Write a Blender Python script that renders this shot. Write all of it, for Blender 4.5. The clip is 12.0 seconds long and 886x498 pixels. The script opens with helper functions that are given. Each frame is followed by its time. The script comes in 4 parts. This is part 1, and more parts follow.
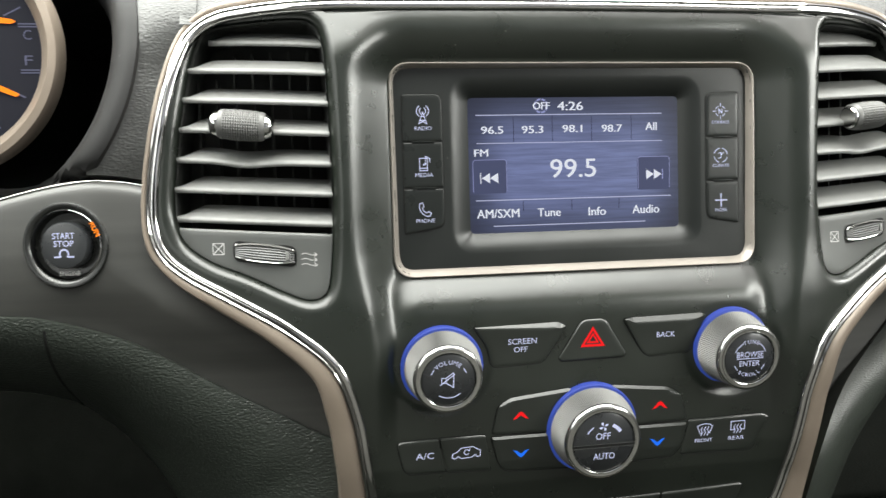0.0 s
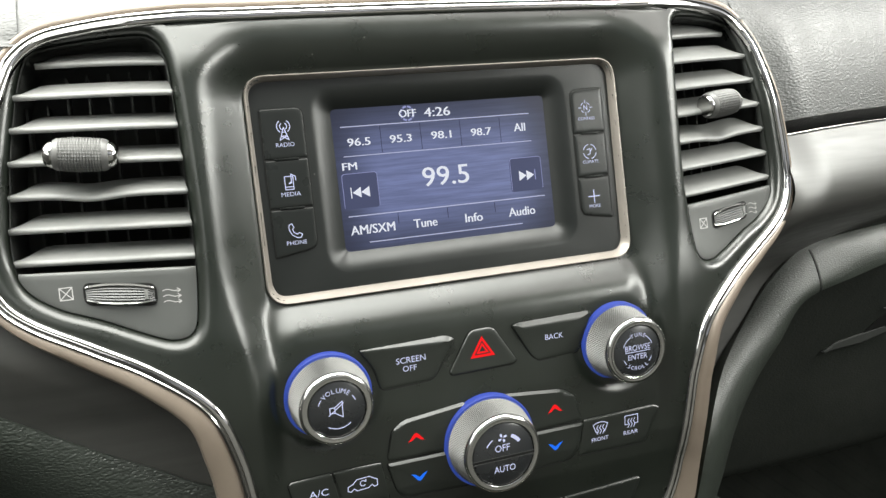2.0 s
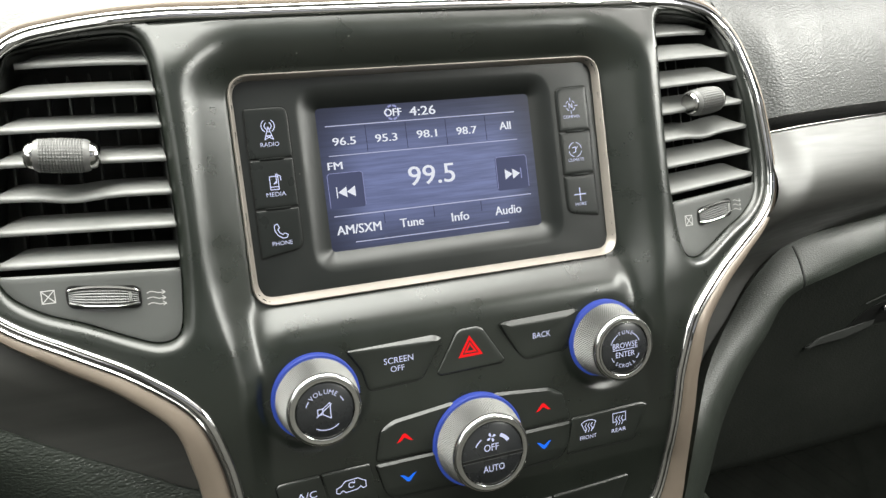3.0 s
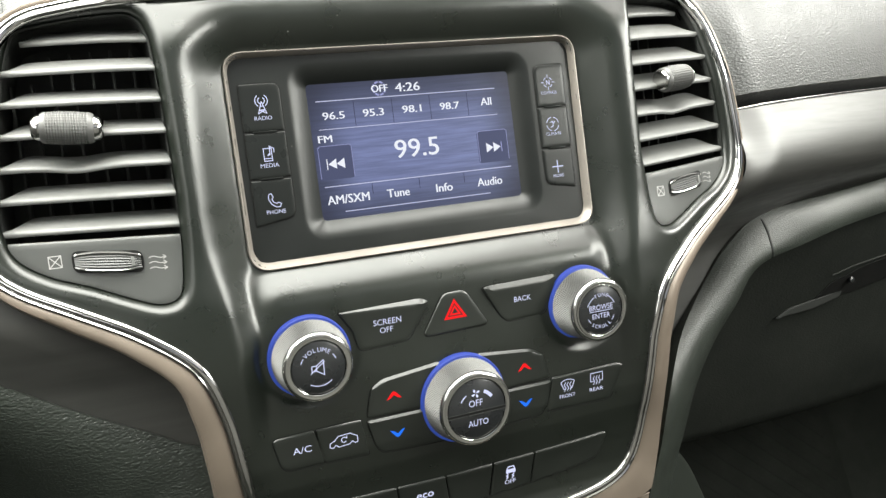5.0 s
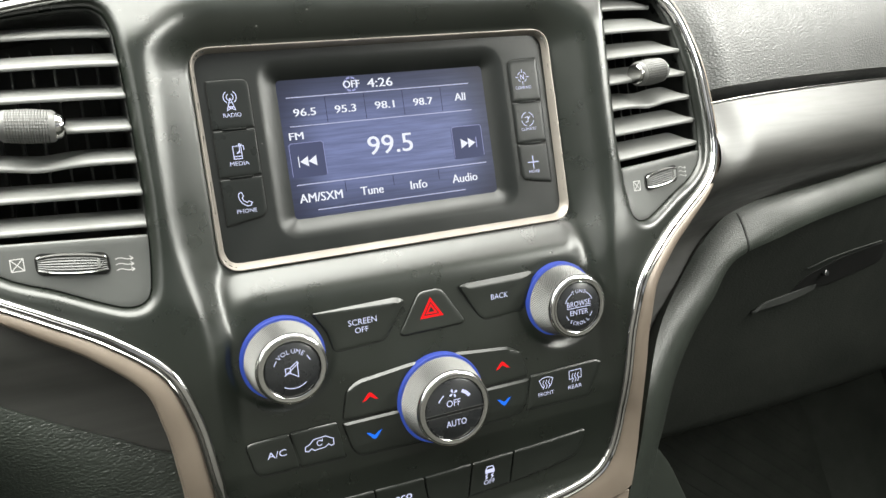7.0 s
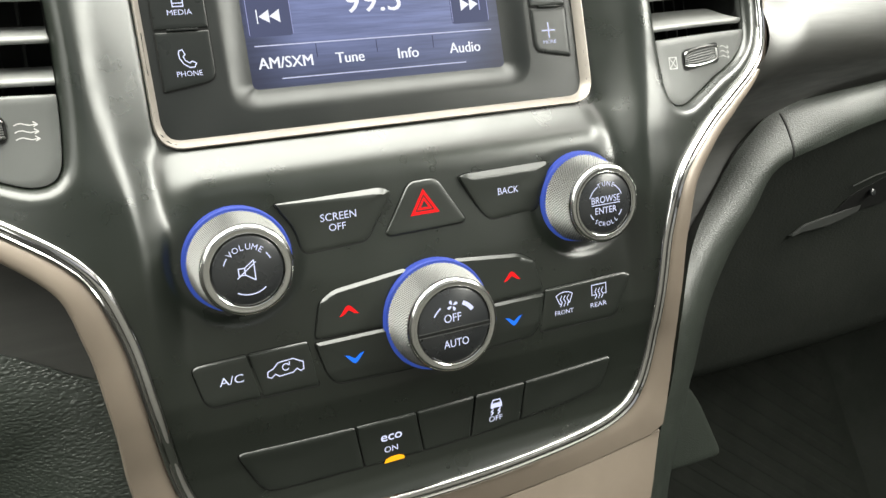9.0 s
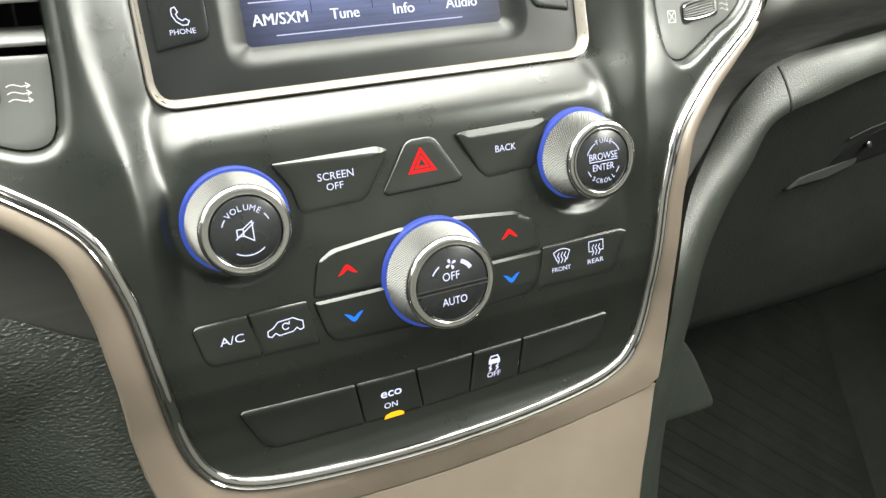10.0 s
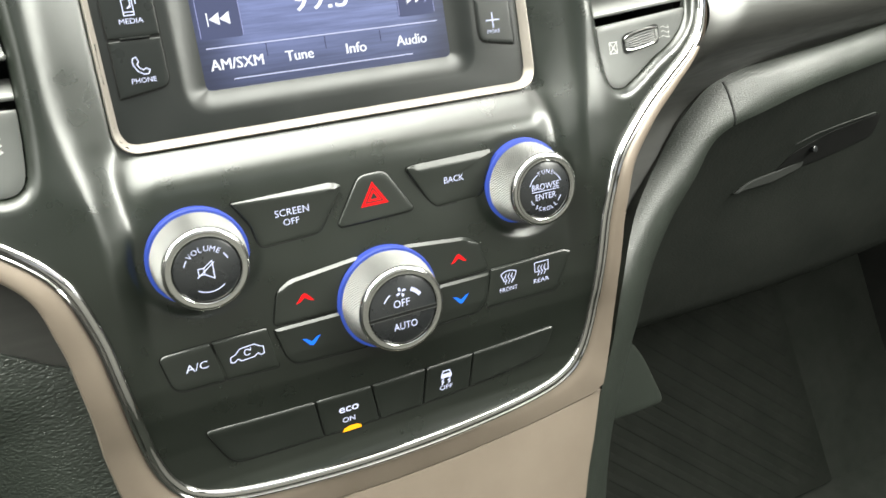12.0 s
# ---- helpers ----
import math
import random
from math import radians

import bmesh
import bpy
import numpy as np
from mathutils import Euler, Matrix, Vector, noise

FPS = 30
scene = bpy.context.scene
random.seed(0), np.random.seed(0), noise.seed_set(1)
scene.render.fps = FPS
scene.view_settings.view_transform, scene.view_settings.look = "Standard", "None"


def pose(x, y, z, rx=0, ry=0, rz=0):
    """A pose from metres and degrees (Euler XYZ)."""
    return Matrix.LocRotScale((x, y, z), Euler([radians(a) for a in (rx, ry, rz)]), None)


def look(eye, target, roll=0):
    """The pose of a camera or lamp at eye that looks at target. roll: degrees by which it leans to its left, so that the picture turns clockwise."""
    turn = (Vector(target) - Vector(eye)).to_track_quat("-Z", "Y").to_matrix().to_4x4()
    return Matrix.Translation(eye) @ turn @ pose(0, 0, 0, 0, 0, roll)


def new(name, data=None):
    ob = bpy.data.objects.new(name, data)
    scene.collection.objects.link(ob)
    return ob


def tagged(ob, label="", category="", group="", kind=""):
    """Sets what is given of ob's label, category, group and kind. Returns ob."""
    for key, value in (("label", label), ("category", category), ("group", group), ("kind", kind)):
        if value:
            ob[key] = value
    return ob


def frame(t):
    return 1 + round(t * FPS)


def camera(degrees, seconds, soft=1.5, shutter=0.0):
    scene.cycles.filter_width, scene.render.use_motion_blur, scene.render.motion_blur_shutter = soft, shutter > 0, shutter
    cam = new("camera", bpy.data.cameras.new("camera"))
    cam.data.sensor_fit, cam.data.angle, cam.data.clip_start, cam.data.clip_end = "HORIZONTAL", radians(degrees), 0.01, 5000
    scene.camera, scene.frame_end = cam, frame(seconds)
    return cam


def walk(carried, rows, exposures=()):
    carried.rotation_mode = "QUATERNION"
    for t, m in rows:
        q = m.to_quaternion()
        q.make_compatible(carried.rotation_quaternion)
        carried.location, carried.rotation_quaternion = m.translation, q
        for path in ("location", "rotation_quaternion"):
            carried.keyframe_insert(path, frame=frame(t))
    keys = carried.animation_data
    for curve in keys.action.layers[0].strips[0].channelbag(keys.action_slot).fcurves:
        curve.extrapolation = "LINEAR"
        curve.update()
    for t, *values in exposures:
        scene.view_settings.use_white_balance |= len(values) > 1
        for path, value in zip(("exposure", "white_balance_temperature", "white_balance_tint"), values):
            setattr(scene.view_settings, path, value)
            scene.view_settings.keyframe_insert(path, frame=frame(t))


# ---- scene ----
# Camera: places are in metres in the frame of the centre stack, which leans back from the upright.
cam = camera(56.52, 12.0, soft=1.4, shutter=0.25)
STACK = pose(0, 0, 0.85, -20, 0, 0)
ROWS = [
    (0, -0.1397, -0.3987, -0.0157, 86.51, 1.68, -9.89),
    (0.5, -0.1325, -0.3872, -0.0172, 86.76, 2.87, -13.34),
    (1, -0.1321, -0.3824, -0.0158, 86.73, 5.19, -16.16),
    (1.5, -0.1361, -0.3795, -0.0162, 86.87, 5.94, -18.03),
    (2, -0.1395, -0.3790, -0.0165, 86.94, 6.34, -19.33),
    (2.5, -0.1415, -0.3791, -0.0151, 86.75, 6.55, -20.31),
    (3, -0.1412, -0.3767, -0.0175, 86.91, 6.80, -20.61),
    (3.2, -0.1412, -0.3766, -0.0170, 86.73, 6.79, -20.64),
    (4.8, -0.1491, -0.3965, -0.0318, 86.62, 7.31, -21.68),
    (5, -0.1511, -0.3978, -0.0306, 86.56, 7.31, -21.69),
    (5.5, -0.1541, -0.3975, -0.0306, 86.46, 7.47, -21.94),
    (6, -0.1536, -0.3983, -0.0295, 86.45, 7.64, -22.22),
    (6.5, -0.1516, -0.3984, -0.0288, 86.34, 7.80, -22.79),
    (6.7, -0.1501, -0.3981, -0.0287, 86.38, 7.88, -23.08),
    (8.3, -0.1390, -0.3287, -0.0697, 85.96, 8.02, -24.11),
    (8.5, -0.1302, -0.3261, -0.0691, 85.57, 7.96, -23.84),
    (9, -0.1248, -0.3183, -0.0724, 84.13, 8.13, -24.02),
    (9.5, -0.1246, -0.3178, -0.0715, 82.04, 8.33, -24.21),
    (10, -0.1259, -0.3178, -0.0697, 80.74, 8.52, -24.50),
    (10.5, -0.1261, -0.3181, -0.0697, 79.77, 8.65, -24.81),
    (11, -0.1276, -0.3195, -0.0680, 79.02, 8.71, -25.17),
    (11.5, -0.1281, -0.3249, -0.0614, 78.44, 8.72, -25.49),
    (12, -0.1166, -0.3423, -0.0426, 78.22, 8.72, -25.62),
]
walk(cam, [(t, STACK @ pose(x, y, z, rx, ry, rz)) for t, x, y, z, rx, ry, rz in ROWS],
     exposures=[(0.0, -0.42, 6500, 11), (1.0, -0.38, 6500, 11), (2.5, -0.36, 6550, 11), (5.0, -0.20, 6600, 10.5), (6.7, -0.16, 6600, 10.5), (8.5, 0.0, 6700, 10), (9.0, 0.0, 6700, 9.2), (9.5, 0.25, 6700, 8.3), (12.0, 0.38, 6650, 7.8)])

# ---- light: overcast daylight through the car's windows ----
world = bpy.data.worlds.new("world")
scene.world = world
world.use_nodes = True
sky = world.node_tree.nodes.new("ShaderNodeTexSky")
sky.sky_type, sky.sun_disc, sky.sun_elevation, sky.sun_rotation = "NISHITA", False, radians(50), radians(120)
sky.dust_density = 5.0
grey = world.node_tree.nodes.new("ShaderNodeHueSaturation")
grey.inputs["Saturation"].default_value = 0.3
world.node_tree.links.new(sky.outputs[0], grey.inputs["Color"])
world.node_tree.links.new(grey.outputs[0], world.node_tree.nodes["Background"].inputs[0])
world.node_tree.nodes["Background"].inputs[1].default_value = 0.21


def window_light(name, eye, target, w, h, watts, colour=(1.0, 0.98, 0.95)):
    lamp = bpy.data.lights.new(name, "AREA")
    lamp.shape, lamp.size, lamp.size_y, lamp.energy, lamp.color = "RECTANGLE", w, h, watts, colour
    new(name, lamp).matrix_world = look(eye, target)


DAY = (0.98, 1.0, 0.93)
window_light("windscreen_light", (-0.16, 0.10, 1.31), (-0.04, -0.18, 0.5), 1.2, 0.85, 78, DAY)
window_light("passenger_window_light", (0.78, -0.42, 1.255), (0, -0.2, 0.90), 0.9, 0.20, 23, DAY)
window_light("driver_window_light", (-0.80, -0.35, 1.14), (0, -0.2, 0.85), 0.9, 0.36, 4, DAY)


# ---- materials ----
def tree(name):
    m = bpy.data.materials.new(name)
    m.use_nodes = True
    n = m.node_tree
    return m, n, n.nodes["Principled BSDF"]


def link(n, a, b):
    n.links.new(a, b)


def coords(n, scale):
    t = n.nodes.new("ShaderNodeTexCoord")
    mp = n.nodes.new("ShaderNodeMapping")
    mp.inputs["Scale"].default_value = scale if isinstance(scale, tuple) else (scale,) * 3
    link(n, t.outputs["Object"], mp.inputs[0])
    return mp.outputs[0]


def noise_tex(n, scale, detail=3.0, rough=0.55):
    t = n.nodes.new("ShaderNodeTexNoise")
    t.inputs["Scale"].default_value, t.inputs["Detail"].default_value, t.inputs["Roughness"].default_value = 1.0, detail, rough
    link(n, coords(n, scale), t.inputs["Vector"])
    return t.outputs["Fac"]


def spread(n, fac, lo, hi, a=0.3, b=0.7):
    r = n.nodes.new("ShaderNodeMapRange")
    r.inputs[1].default_value, r.inputs[2].default_value, r.inputs[3].default_value, r.inputs[4].default_value = a, b, lo, hi
    link(n, fac, r.inputs[0])
    return r.outputs[0]


def tint(n, fac, a, b):
    m = n.nodes.new("ShaderNodeMix")
    m.data_type = "RGBA"
    m.inputs[6].default_value, m.inputs[7].default_value = (*a, 1), (*b, 1)
    link(n, fac, m.inputs[0])
    return m.outputs[2]


def surface(name, a, b, rough=(0.4, 0.5), metal=0.0, large=25, grain=2500, bump=0.15, depth=0.0001, specular=0.5, leather=0, specks=0.0):
    """A procedural surface: two tones at a large scale, a fine grain in the relief, and gloss that varies."""
    m, n, p = tree(name)
    base = noise_tex(n, large, 4)
    colour = tint(n, spread(n, base, 0, 1), a, b)
    if specks:
        v = n.nodes.new("ShaderNodeTexVoronoi")
        v.inputs["Scale"].default_value = 1
        link(n, coords(n, 90), v.inputs["Vector"])
        hit = n.nodes.new("ShaderNodeMath")
        hit.operation = "MULTIPLY"
        link(n, spread(n, v.outputs["Distance"], specks, 0.0, 0.012, 0.045), hit.inputs[0])
        link(n, spread(n, noise_tex(n, 55, 2), 0.0, 1.0, 0.56, 0.62), hit.inputs[1])
        hit = hit.outputs[0]
        mixed = n.nodes.new("ShaderNodeMix")
        mixed.data_type = "RGBA"
        link(n, hit, mixed.inputs[0])
        link(n, colour, mixed.inputs[6])
        mixed.inputs[7].default_value = (0.35, 0.34, 0.32, 1)
        colour = mixed.outputs[2]
    link(n, colour, p.inputs["Base Color"])
    link(n, spread(n, noise_tex(n, tuple(3 * v for v in large) if isinstance(large, tuple) else large * 3, 3), rough[0], rough[1]), p.inputs["Roughness"])
    p.inputs["Metallic"].default_value = metal
    p.inputs["Specular IOR Level"].default_value = specular
    if bump:
        bn = n.nodes.new("ShaderNodeBump")
        bn.inputs["Strength"].default_value, bn.inputs["Distance"].default_value = bump, depth
        if leather:
            v = n.nodes.new("ShaderNodeTexVoronoi")
            v.feature = "SMOOTH_F1"
            v.inputs["Scale"].default_value = 1
            warp = n.nodes.new("ShaderNodeVectorMath")
            warp.operation = "MULTIPLY_ADD"
            nz = n.nodes.new("ShaderNodeTexNoise")
            nz.inputs["Scale"].default_value = 1.2
            cc = coords(n, (leather * 0.7, leather, leather * 1.25))
            link(n, cc, nz.inputs["Vector"])
            link(n, nz.outputs["Color"], warp.inputs[0])
            warp.inputs[1].default_value = (0.8, 0.8, 0.8)
            link(n, cc, warp.inputs[2])
            link(n, warp.outputs[0], v.inputs["Vector"])
            link(n, v.outputs["Distance"], bn.inputs["Height"])
        else:
            link(n, noise_tex(n, grain, 2), bn.inputs["Height"])
        link(n, bn.outputs[0], p.inputs["Normal"])
    return m


def glow(name, colour, strength, base=(0.004, 0.004, 0.005)):
    m, _, p = tree(name)
    p.inputs["Base Color"].default_value = (*base, 1)
    p.inputs["Roughness"].default_value = 0.5
    p.inputs["Specular IOR Level"].default_value = 0.08
    p.inputs["Emission Color"].default_value = (*colour, 1)
    p.inputs["Emission Strength"].default_value = strength
    return m


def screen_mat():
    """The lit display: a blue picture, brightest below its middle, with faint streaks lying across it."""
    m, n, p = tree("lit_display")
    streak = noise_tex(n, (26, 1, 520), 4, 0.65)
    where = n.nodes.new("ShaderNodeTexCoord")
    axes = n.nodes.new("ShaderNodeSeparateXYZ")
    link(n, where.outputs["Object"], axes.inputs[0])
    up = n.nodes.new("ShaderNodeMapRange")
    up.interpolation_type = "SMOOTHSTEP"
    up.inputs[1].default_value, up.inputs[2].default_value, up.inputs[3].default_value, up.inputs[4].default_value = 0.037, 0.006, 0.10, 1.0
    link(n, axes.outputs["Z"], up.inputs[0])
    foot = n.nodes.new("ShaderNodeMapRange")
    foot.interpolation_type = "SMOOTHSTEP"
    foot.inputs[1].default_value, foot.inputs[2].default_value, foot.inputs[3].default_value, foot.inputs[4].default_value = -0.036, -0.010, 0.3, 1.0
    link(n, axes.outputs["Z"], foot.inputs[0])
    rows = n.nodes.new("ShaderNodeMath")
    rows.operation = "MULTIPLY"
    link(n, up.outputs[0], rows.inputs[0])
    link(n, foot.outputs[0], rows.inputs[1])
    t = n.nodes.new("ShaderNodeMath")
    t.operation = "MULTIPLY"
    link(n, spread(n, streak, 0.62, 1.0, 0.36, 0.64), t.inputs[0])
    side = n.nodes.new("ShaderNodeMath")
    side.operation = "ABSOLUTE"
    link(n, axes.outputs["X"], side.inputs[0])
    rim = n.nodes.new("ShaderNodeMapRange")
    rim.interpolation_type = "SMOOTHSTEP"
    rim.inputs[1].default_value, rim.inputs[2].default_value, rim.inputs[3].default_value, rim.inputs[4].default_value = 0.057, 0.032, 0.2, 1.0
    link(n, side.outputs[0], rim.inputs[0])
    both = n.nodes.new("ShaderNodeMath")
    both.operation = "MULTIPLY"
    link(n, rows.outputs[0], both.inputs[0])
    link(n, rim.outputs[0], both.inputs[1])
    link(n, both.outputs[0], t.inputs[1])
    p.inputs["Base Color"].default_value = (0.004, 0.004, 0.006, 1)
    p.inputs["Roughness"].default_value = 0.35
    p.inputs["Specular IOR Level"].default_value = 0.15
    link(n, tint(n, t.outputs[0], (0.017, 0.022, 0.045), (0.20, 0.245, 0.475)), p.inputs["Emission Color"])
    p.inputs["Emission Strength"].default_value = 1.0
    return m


FASCIA = surface("soft_black_plastic", (0.0048, 0.0064, 0.0047), (0.007, 0.0088, 0.0068), (0.26, 0.33), grain=3500, bump=0.2, specks=0.7, specular=0.5)
BUTTON = surface("button_black_plastic", (0.0065, 0.008, 0.0065), (0.0095, 0.0115, 0.0095), (0.29, 0.37), grain=3500, bump=0.15)
GAP = surface("dark_gap", (0.003, 0.0032, 0.003), (0.005, 0.0052, 0.005), (0.6, 0.7), bump=0, specular=0.15)
GLOSS = surface("faceplate_black", (0.005, 0.006, 0.0055), (0.007, 0.008, 0.0075), (0.3, 0.38), grain=3000, bump=0.08, specks=0.4, specular=0.28)
CAPBLACK = surface("knob_cap_black", (0.010, 0.011, 0.012), (0.014, 0.015, 0.016), (0.25, 0.32), bump=0.05)
SLAT = surface("vent_grey_plastic", (0.086, 0.088, 0.084), (0.112, 0.114, 0.11), (0.42, 0.5), grain=3000, bump=0.15)
DUCT = surface("duct_black_plastic", (0.024, 0.026, 0.024), (0.034, 0.036, 0.034), (0.6, 0.7), bump=0)
VENTPANEL = surface("vent_panel_plastic", (0.032, 0.034, 0.032), (0.04, 0.042, 0.04), (0.42, 0.5), grain=3000, bump=0.2)
CHROME = surface("chrome", (0.44, 0.435, 0.425), (0.52, 0.515, 0.505), (0.04, 0.10), metal=1.0, grain=300, bump=0.03)
SATIN = surface("satin_silver", (0.075, 0.075, 0.073), (0.10, 0.10, 0.097), (0.36, 0.46), metal=0.5, grain=2500, bump=0.1)
RIMDARK = surface("smoked_chrome", (0.30, 0.30, 0.29), (0.38, 0.38, 0.37), (0.10, 0.18), metal=1.0, bump=0)
CHAMPAGNE = surface("champagne_paint", (0.122, 0.099, 0.078), (0.145, 0.119, 0.095), (0.38, 0.46), metal=0.25, grain=5000, bump=0.12)
PAD = surface("grained_vinyl", (0.026, 0.027, 0.026), (0.036, 0.037, 0.036), (0.40, 0.5), leather=800, bump=0.42, depth=0.0007)
PADLOW = surface("grained_dark_vinyl", (0.011, 0.0135, 0.011), (0.0165, 0.020, 0.0165), (0.38, 0.46), leather=1400, bump=0.5, depth=0.0004, specular=0.32)
KNEE = surface("coarse_dark_vinyl", (0.011, 0.0135, 0.011), (0.0165, 0.020, 0.0165), (0.36, 0.44), leather=850, bump=0.75, depth=0.0006, specular=0.36)
TRIM = surface("dark_brushed_trim", (0.017, 0.0175, 0.016), (0.027, 0.027, 0.025), (0.36, 0.46), large=(3, 60, 160), grain=900, bump=0.05)
CARPET = surface("black_carpet", (0.014, 0.016, 0.0135), (0.021, 0.023, 0.020), (0.8, 0.95), grain=900, bump=0.7, depth=0.001, specular=0.1)
RUBBER = surface("rubber_mat", (0.010, 0.0115, 0.0095), (0.015, 0.0165, 0.014), (0.7, 0.8), grain=1500, bump=0.3, specular=0.1)
LINER = surface("grey_headliner", (0.46, 0.46, 0.44), (0.54, 0.54, 0.52), (0.8, 0.9), grain=800, bump=0.3, depth=0.0005)
BOUNCEWALL = surface("grey_bounce_wall", (0.085, 0.083, 0.078), (0.11, 0.108, 0.10), (0.7, 0.8), grain=800, bump=0.3, depth=0.0005)
CLOTH = surface("dark_door_vinyl", (0.02, 0.02, 0.019), (0.03, 0.03, 0.028), (0.5, 0.6), grain=800, bump=0.3, depth=0.0005)
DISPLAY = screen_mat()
INK = glow("backlit_white_ink", (0.70, 0.74, 1.0), 1.2)
LCDWHITE = glow("display_white", (0.86, 0.9, 1.0), 1.1)
LCDLINE = glow("display_line", (0.35, 0.38, 0.7), 1.0)
LCDKEY = glow("display_key", (0.062, 0.076, 0.165), 1.0)
RED = glow("lit_red", (1.0, 0.015, 0.02), 0.9, (0.1, 0.0, 0.0))
BLUE = glow("lit_blue", (0.02, 0.22, 1.0), 1.0, (0.0, 0.0, 0.1))
RING = glow("lit_blue_ring", (0.03, 0.07, 0.34), 0.8, (0.01, 0.015, 0.08))
AMBER = glow("lit_amber", (1.0, 0.42, 0.02), 1.0, (0.2, 0.1, 0.0))
ORANGE = glow("lit_orange", (1.0, 0.22, 0.01), 1.0, (0.2, 0.05, 0.0))
PRINT = surface("pale_grey_print", (0.23, 0.23, 0.225), (0.27, 0.27, 0.265), (0.5, 0.6), bump=0)


# ---- building ----
MM = 0.001
FRAME = {}


def thing(name, label, category, at=(0, 0, 0), group="", kind="", turn=(0, 0, 0), world_space=False):
    """A top-level thing: an Empty at a place given in millimetres of the stack's frame."""
    ob = new(name)
    ob.empty_display_size = 0.01
    local = pose(at[0] * MM, at[1] * MM, at[2] * MM, *turn)
    FRAME[ob] = Matrix() if world_space else local
    ob.matrix_world = local if world_space else STACK @ local
    return tagged(ob, label, category, group, kind)


def finish(bm, mat, name, sharp=40):
    for f in bm.faces:
        f.smooth = True
    bm.normal_update()
    for e in bm.edges:
        if len(e.link_faces) == 2 and e.calc_face_angle(0) > radians(sharp):
            e.smooth = False
    me = bpy.data.meshes.new(name)
    bm.to_mesh(me)
    bm.free()
    me.materials.append(mat)
    return me


def part(name, bm, mat, parent, label="", local=False, sharp=40):
    """Links a bmesh (millimetres, in the stack's frame, or in its thing's own) as one mesh under a thing or a part."""
    root = parent
    while root.parent:
        root = root.parent
    m = Matrix.Diagonal((MM, MM, MM, 1))
    if not local:
        m = FRAME[root].inverted() @ m
    bm.transform(m)
    ob = new(name, finish(bm, mat, name, sharp))
    ob.parent = parent
    return tagged(ob, label) if label else ob


def smooth(a, b, v):
    t = min(1.0, max(0.0, (v - a) / (b - a)))
    return t * t * (3 - 2 * t)


def lerp(a, b, t):
    return a + (b - a) * t


def table(pairs, v):
    """Looks v up in rising (key, value) pairs, eased between them."""
    if v <= pairs[0][0]:
        return pairs[0][1]
    for (a, p), (b, q) in zip(pairs, pairs[1:]):
        if v <= b:
            return lerp(p, q, (v - a) / (b - a))
    return pairs[-1][1]


def spline(points, n, closed=False):
    """n points spread evenly along a Catmull-Rom curve."""
    pts = [Vector(p) for p in points]
    k = len(pts)
    dense = []
    spans = k if closed else k - 1
    for i in range(spans):
        if closed:
            p0, p1, p2, p3 = pts[i - 1], pts[i], pts[(i + 1) % k], pts[(i + 2) % k]
        else:
            p0, p1, p2, p3 = pts[max(i - 1, 0)], pts[i], pts[i + 1], pts[min(i + 2, k - 1)]
        for s in range(16):
            t = s / 16
            dense.append(0.5 * (2 * p1 + (p2 - p0) * t + (2 * p0 - 5 * p1 + 4 * p2 - p3) * t * t + (3 * p1 - p0 - 3 * p2 + p3) * t ** 3))
    dense.append(dense[0].copy() if closed else pts[-1])
    lengths = [0.0]
    for a, b in zip(dense, dense[1:]):
        lengths.append(lengths[-1] + (b - a).length)
    out, j = [], 0
    count = n if closed else n - 1
    for i in range(n):
        want = lengths[-1] * i / count
        while j < len(dense) - 2 and lengths[j + 1] < want:
            j += 1
        step = lengths[j + 1] - lengths[j] or 1e-9
        out.append(dense[j].lerp(dense[j + 1], min(1, max(0, (want - lengths[j]) / step))))
    return out


def loft(rings, closed=True, cap_a=False, cap_b=False, bm=None):
    bm = bm or bmesh.new()
    rows = [[bm.verts.new(p) for p in ring] for ring in rings]
    k = len(rows[0])
    for a, b in zip(rows, rows[1:]):
        for i in range(k if closed else k - 1):
            j = (i + 1) % k
            bm.faces.new((a[i], a[j], b[j], b[i]))
    if cap_a:
        bm.faces.new(rows[0])
    if cap_b:
        bm.faces.new(rows[-1][::-1])
    return bm


def lathe(profile, seg=64, bm=None, cap=True):
    """Turns (radius, height) round the axis that stands out of the panel."""
    rings = [[(r * math.cos(2 * math.pi * i / seg), -h, r * math.sin(2 * math.pi * i / seg)) for i in range(seg)] for r, h in profile]
    return loft(rings, True, False, cap, bm)


def box(x0, x1, y0, y1, z0, z1, bm=None, bevel=0.0):
    bm = bm or bmesh.new()
    made = bmesh.ops.create_cube(bm, size=1)["verts"]
    for v in made:
        v.co = Vector((lerp(x0, x1, v.co.x + 0.5), lerp(y0, y1, v.co.y + 0.5), lerp(z0, z1, v.co.z + 0.5)))
    if bevel:
        bmesh.ops.bevel(bm, geom=list({e for v in made for e in v.link_edges}), offset=bevel, segments=2, affect="EDGES", profile=0.6)
    return bm


def outward(path, closed=True):
    """The outward normals of a path in the panel's plane that runs with its inside to the right (clockwise)."""
    k, out = len(path), []
    for i in range(k):
        a, b = (path[i - 1], path[(i + 1) % k]) if closed else (path[max(i - 1, 0)], path[min(i + 1, k - 1)])
        d = (b - a).normalized()
        out.append(Vector((-d.y, d.x)))
    return out


def clockwise(path):
    area = sum(a.x * b.y - b.x * a.y for a, b in zip(path, path[1:] + path[:1]))
    return path if area < 0 else path[::-1]


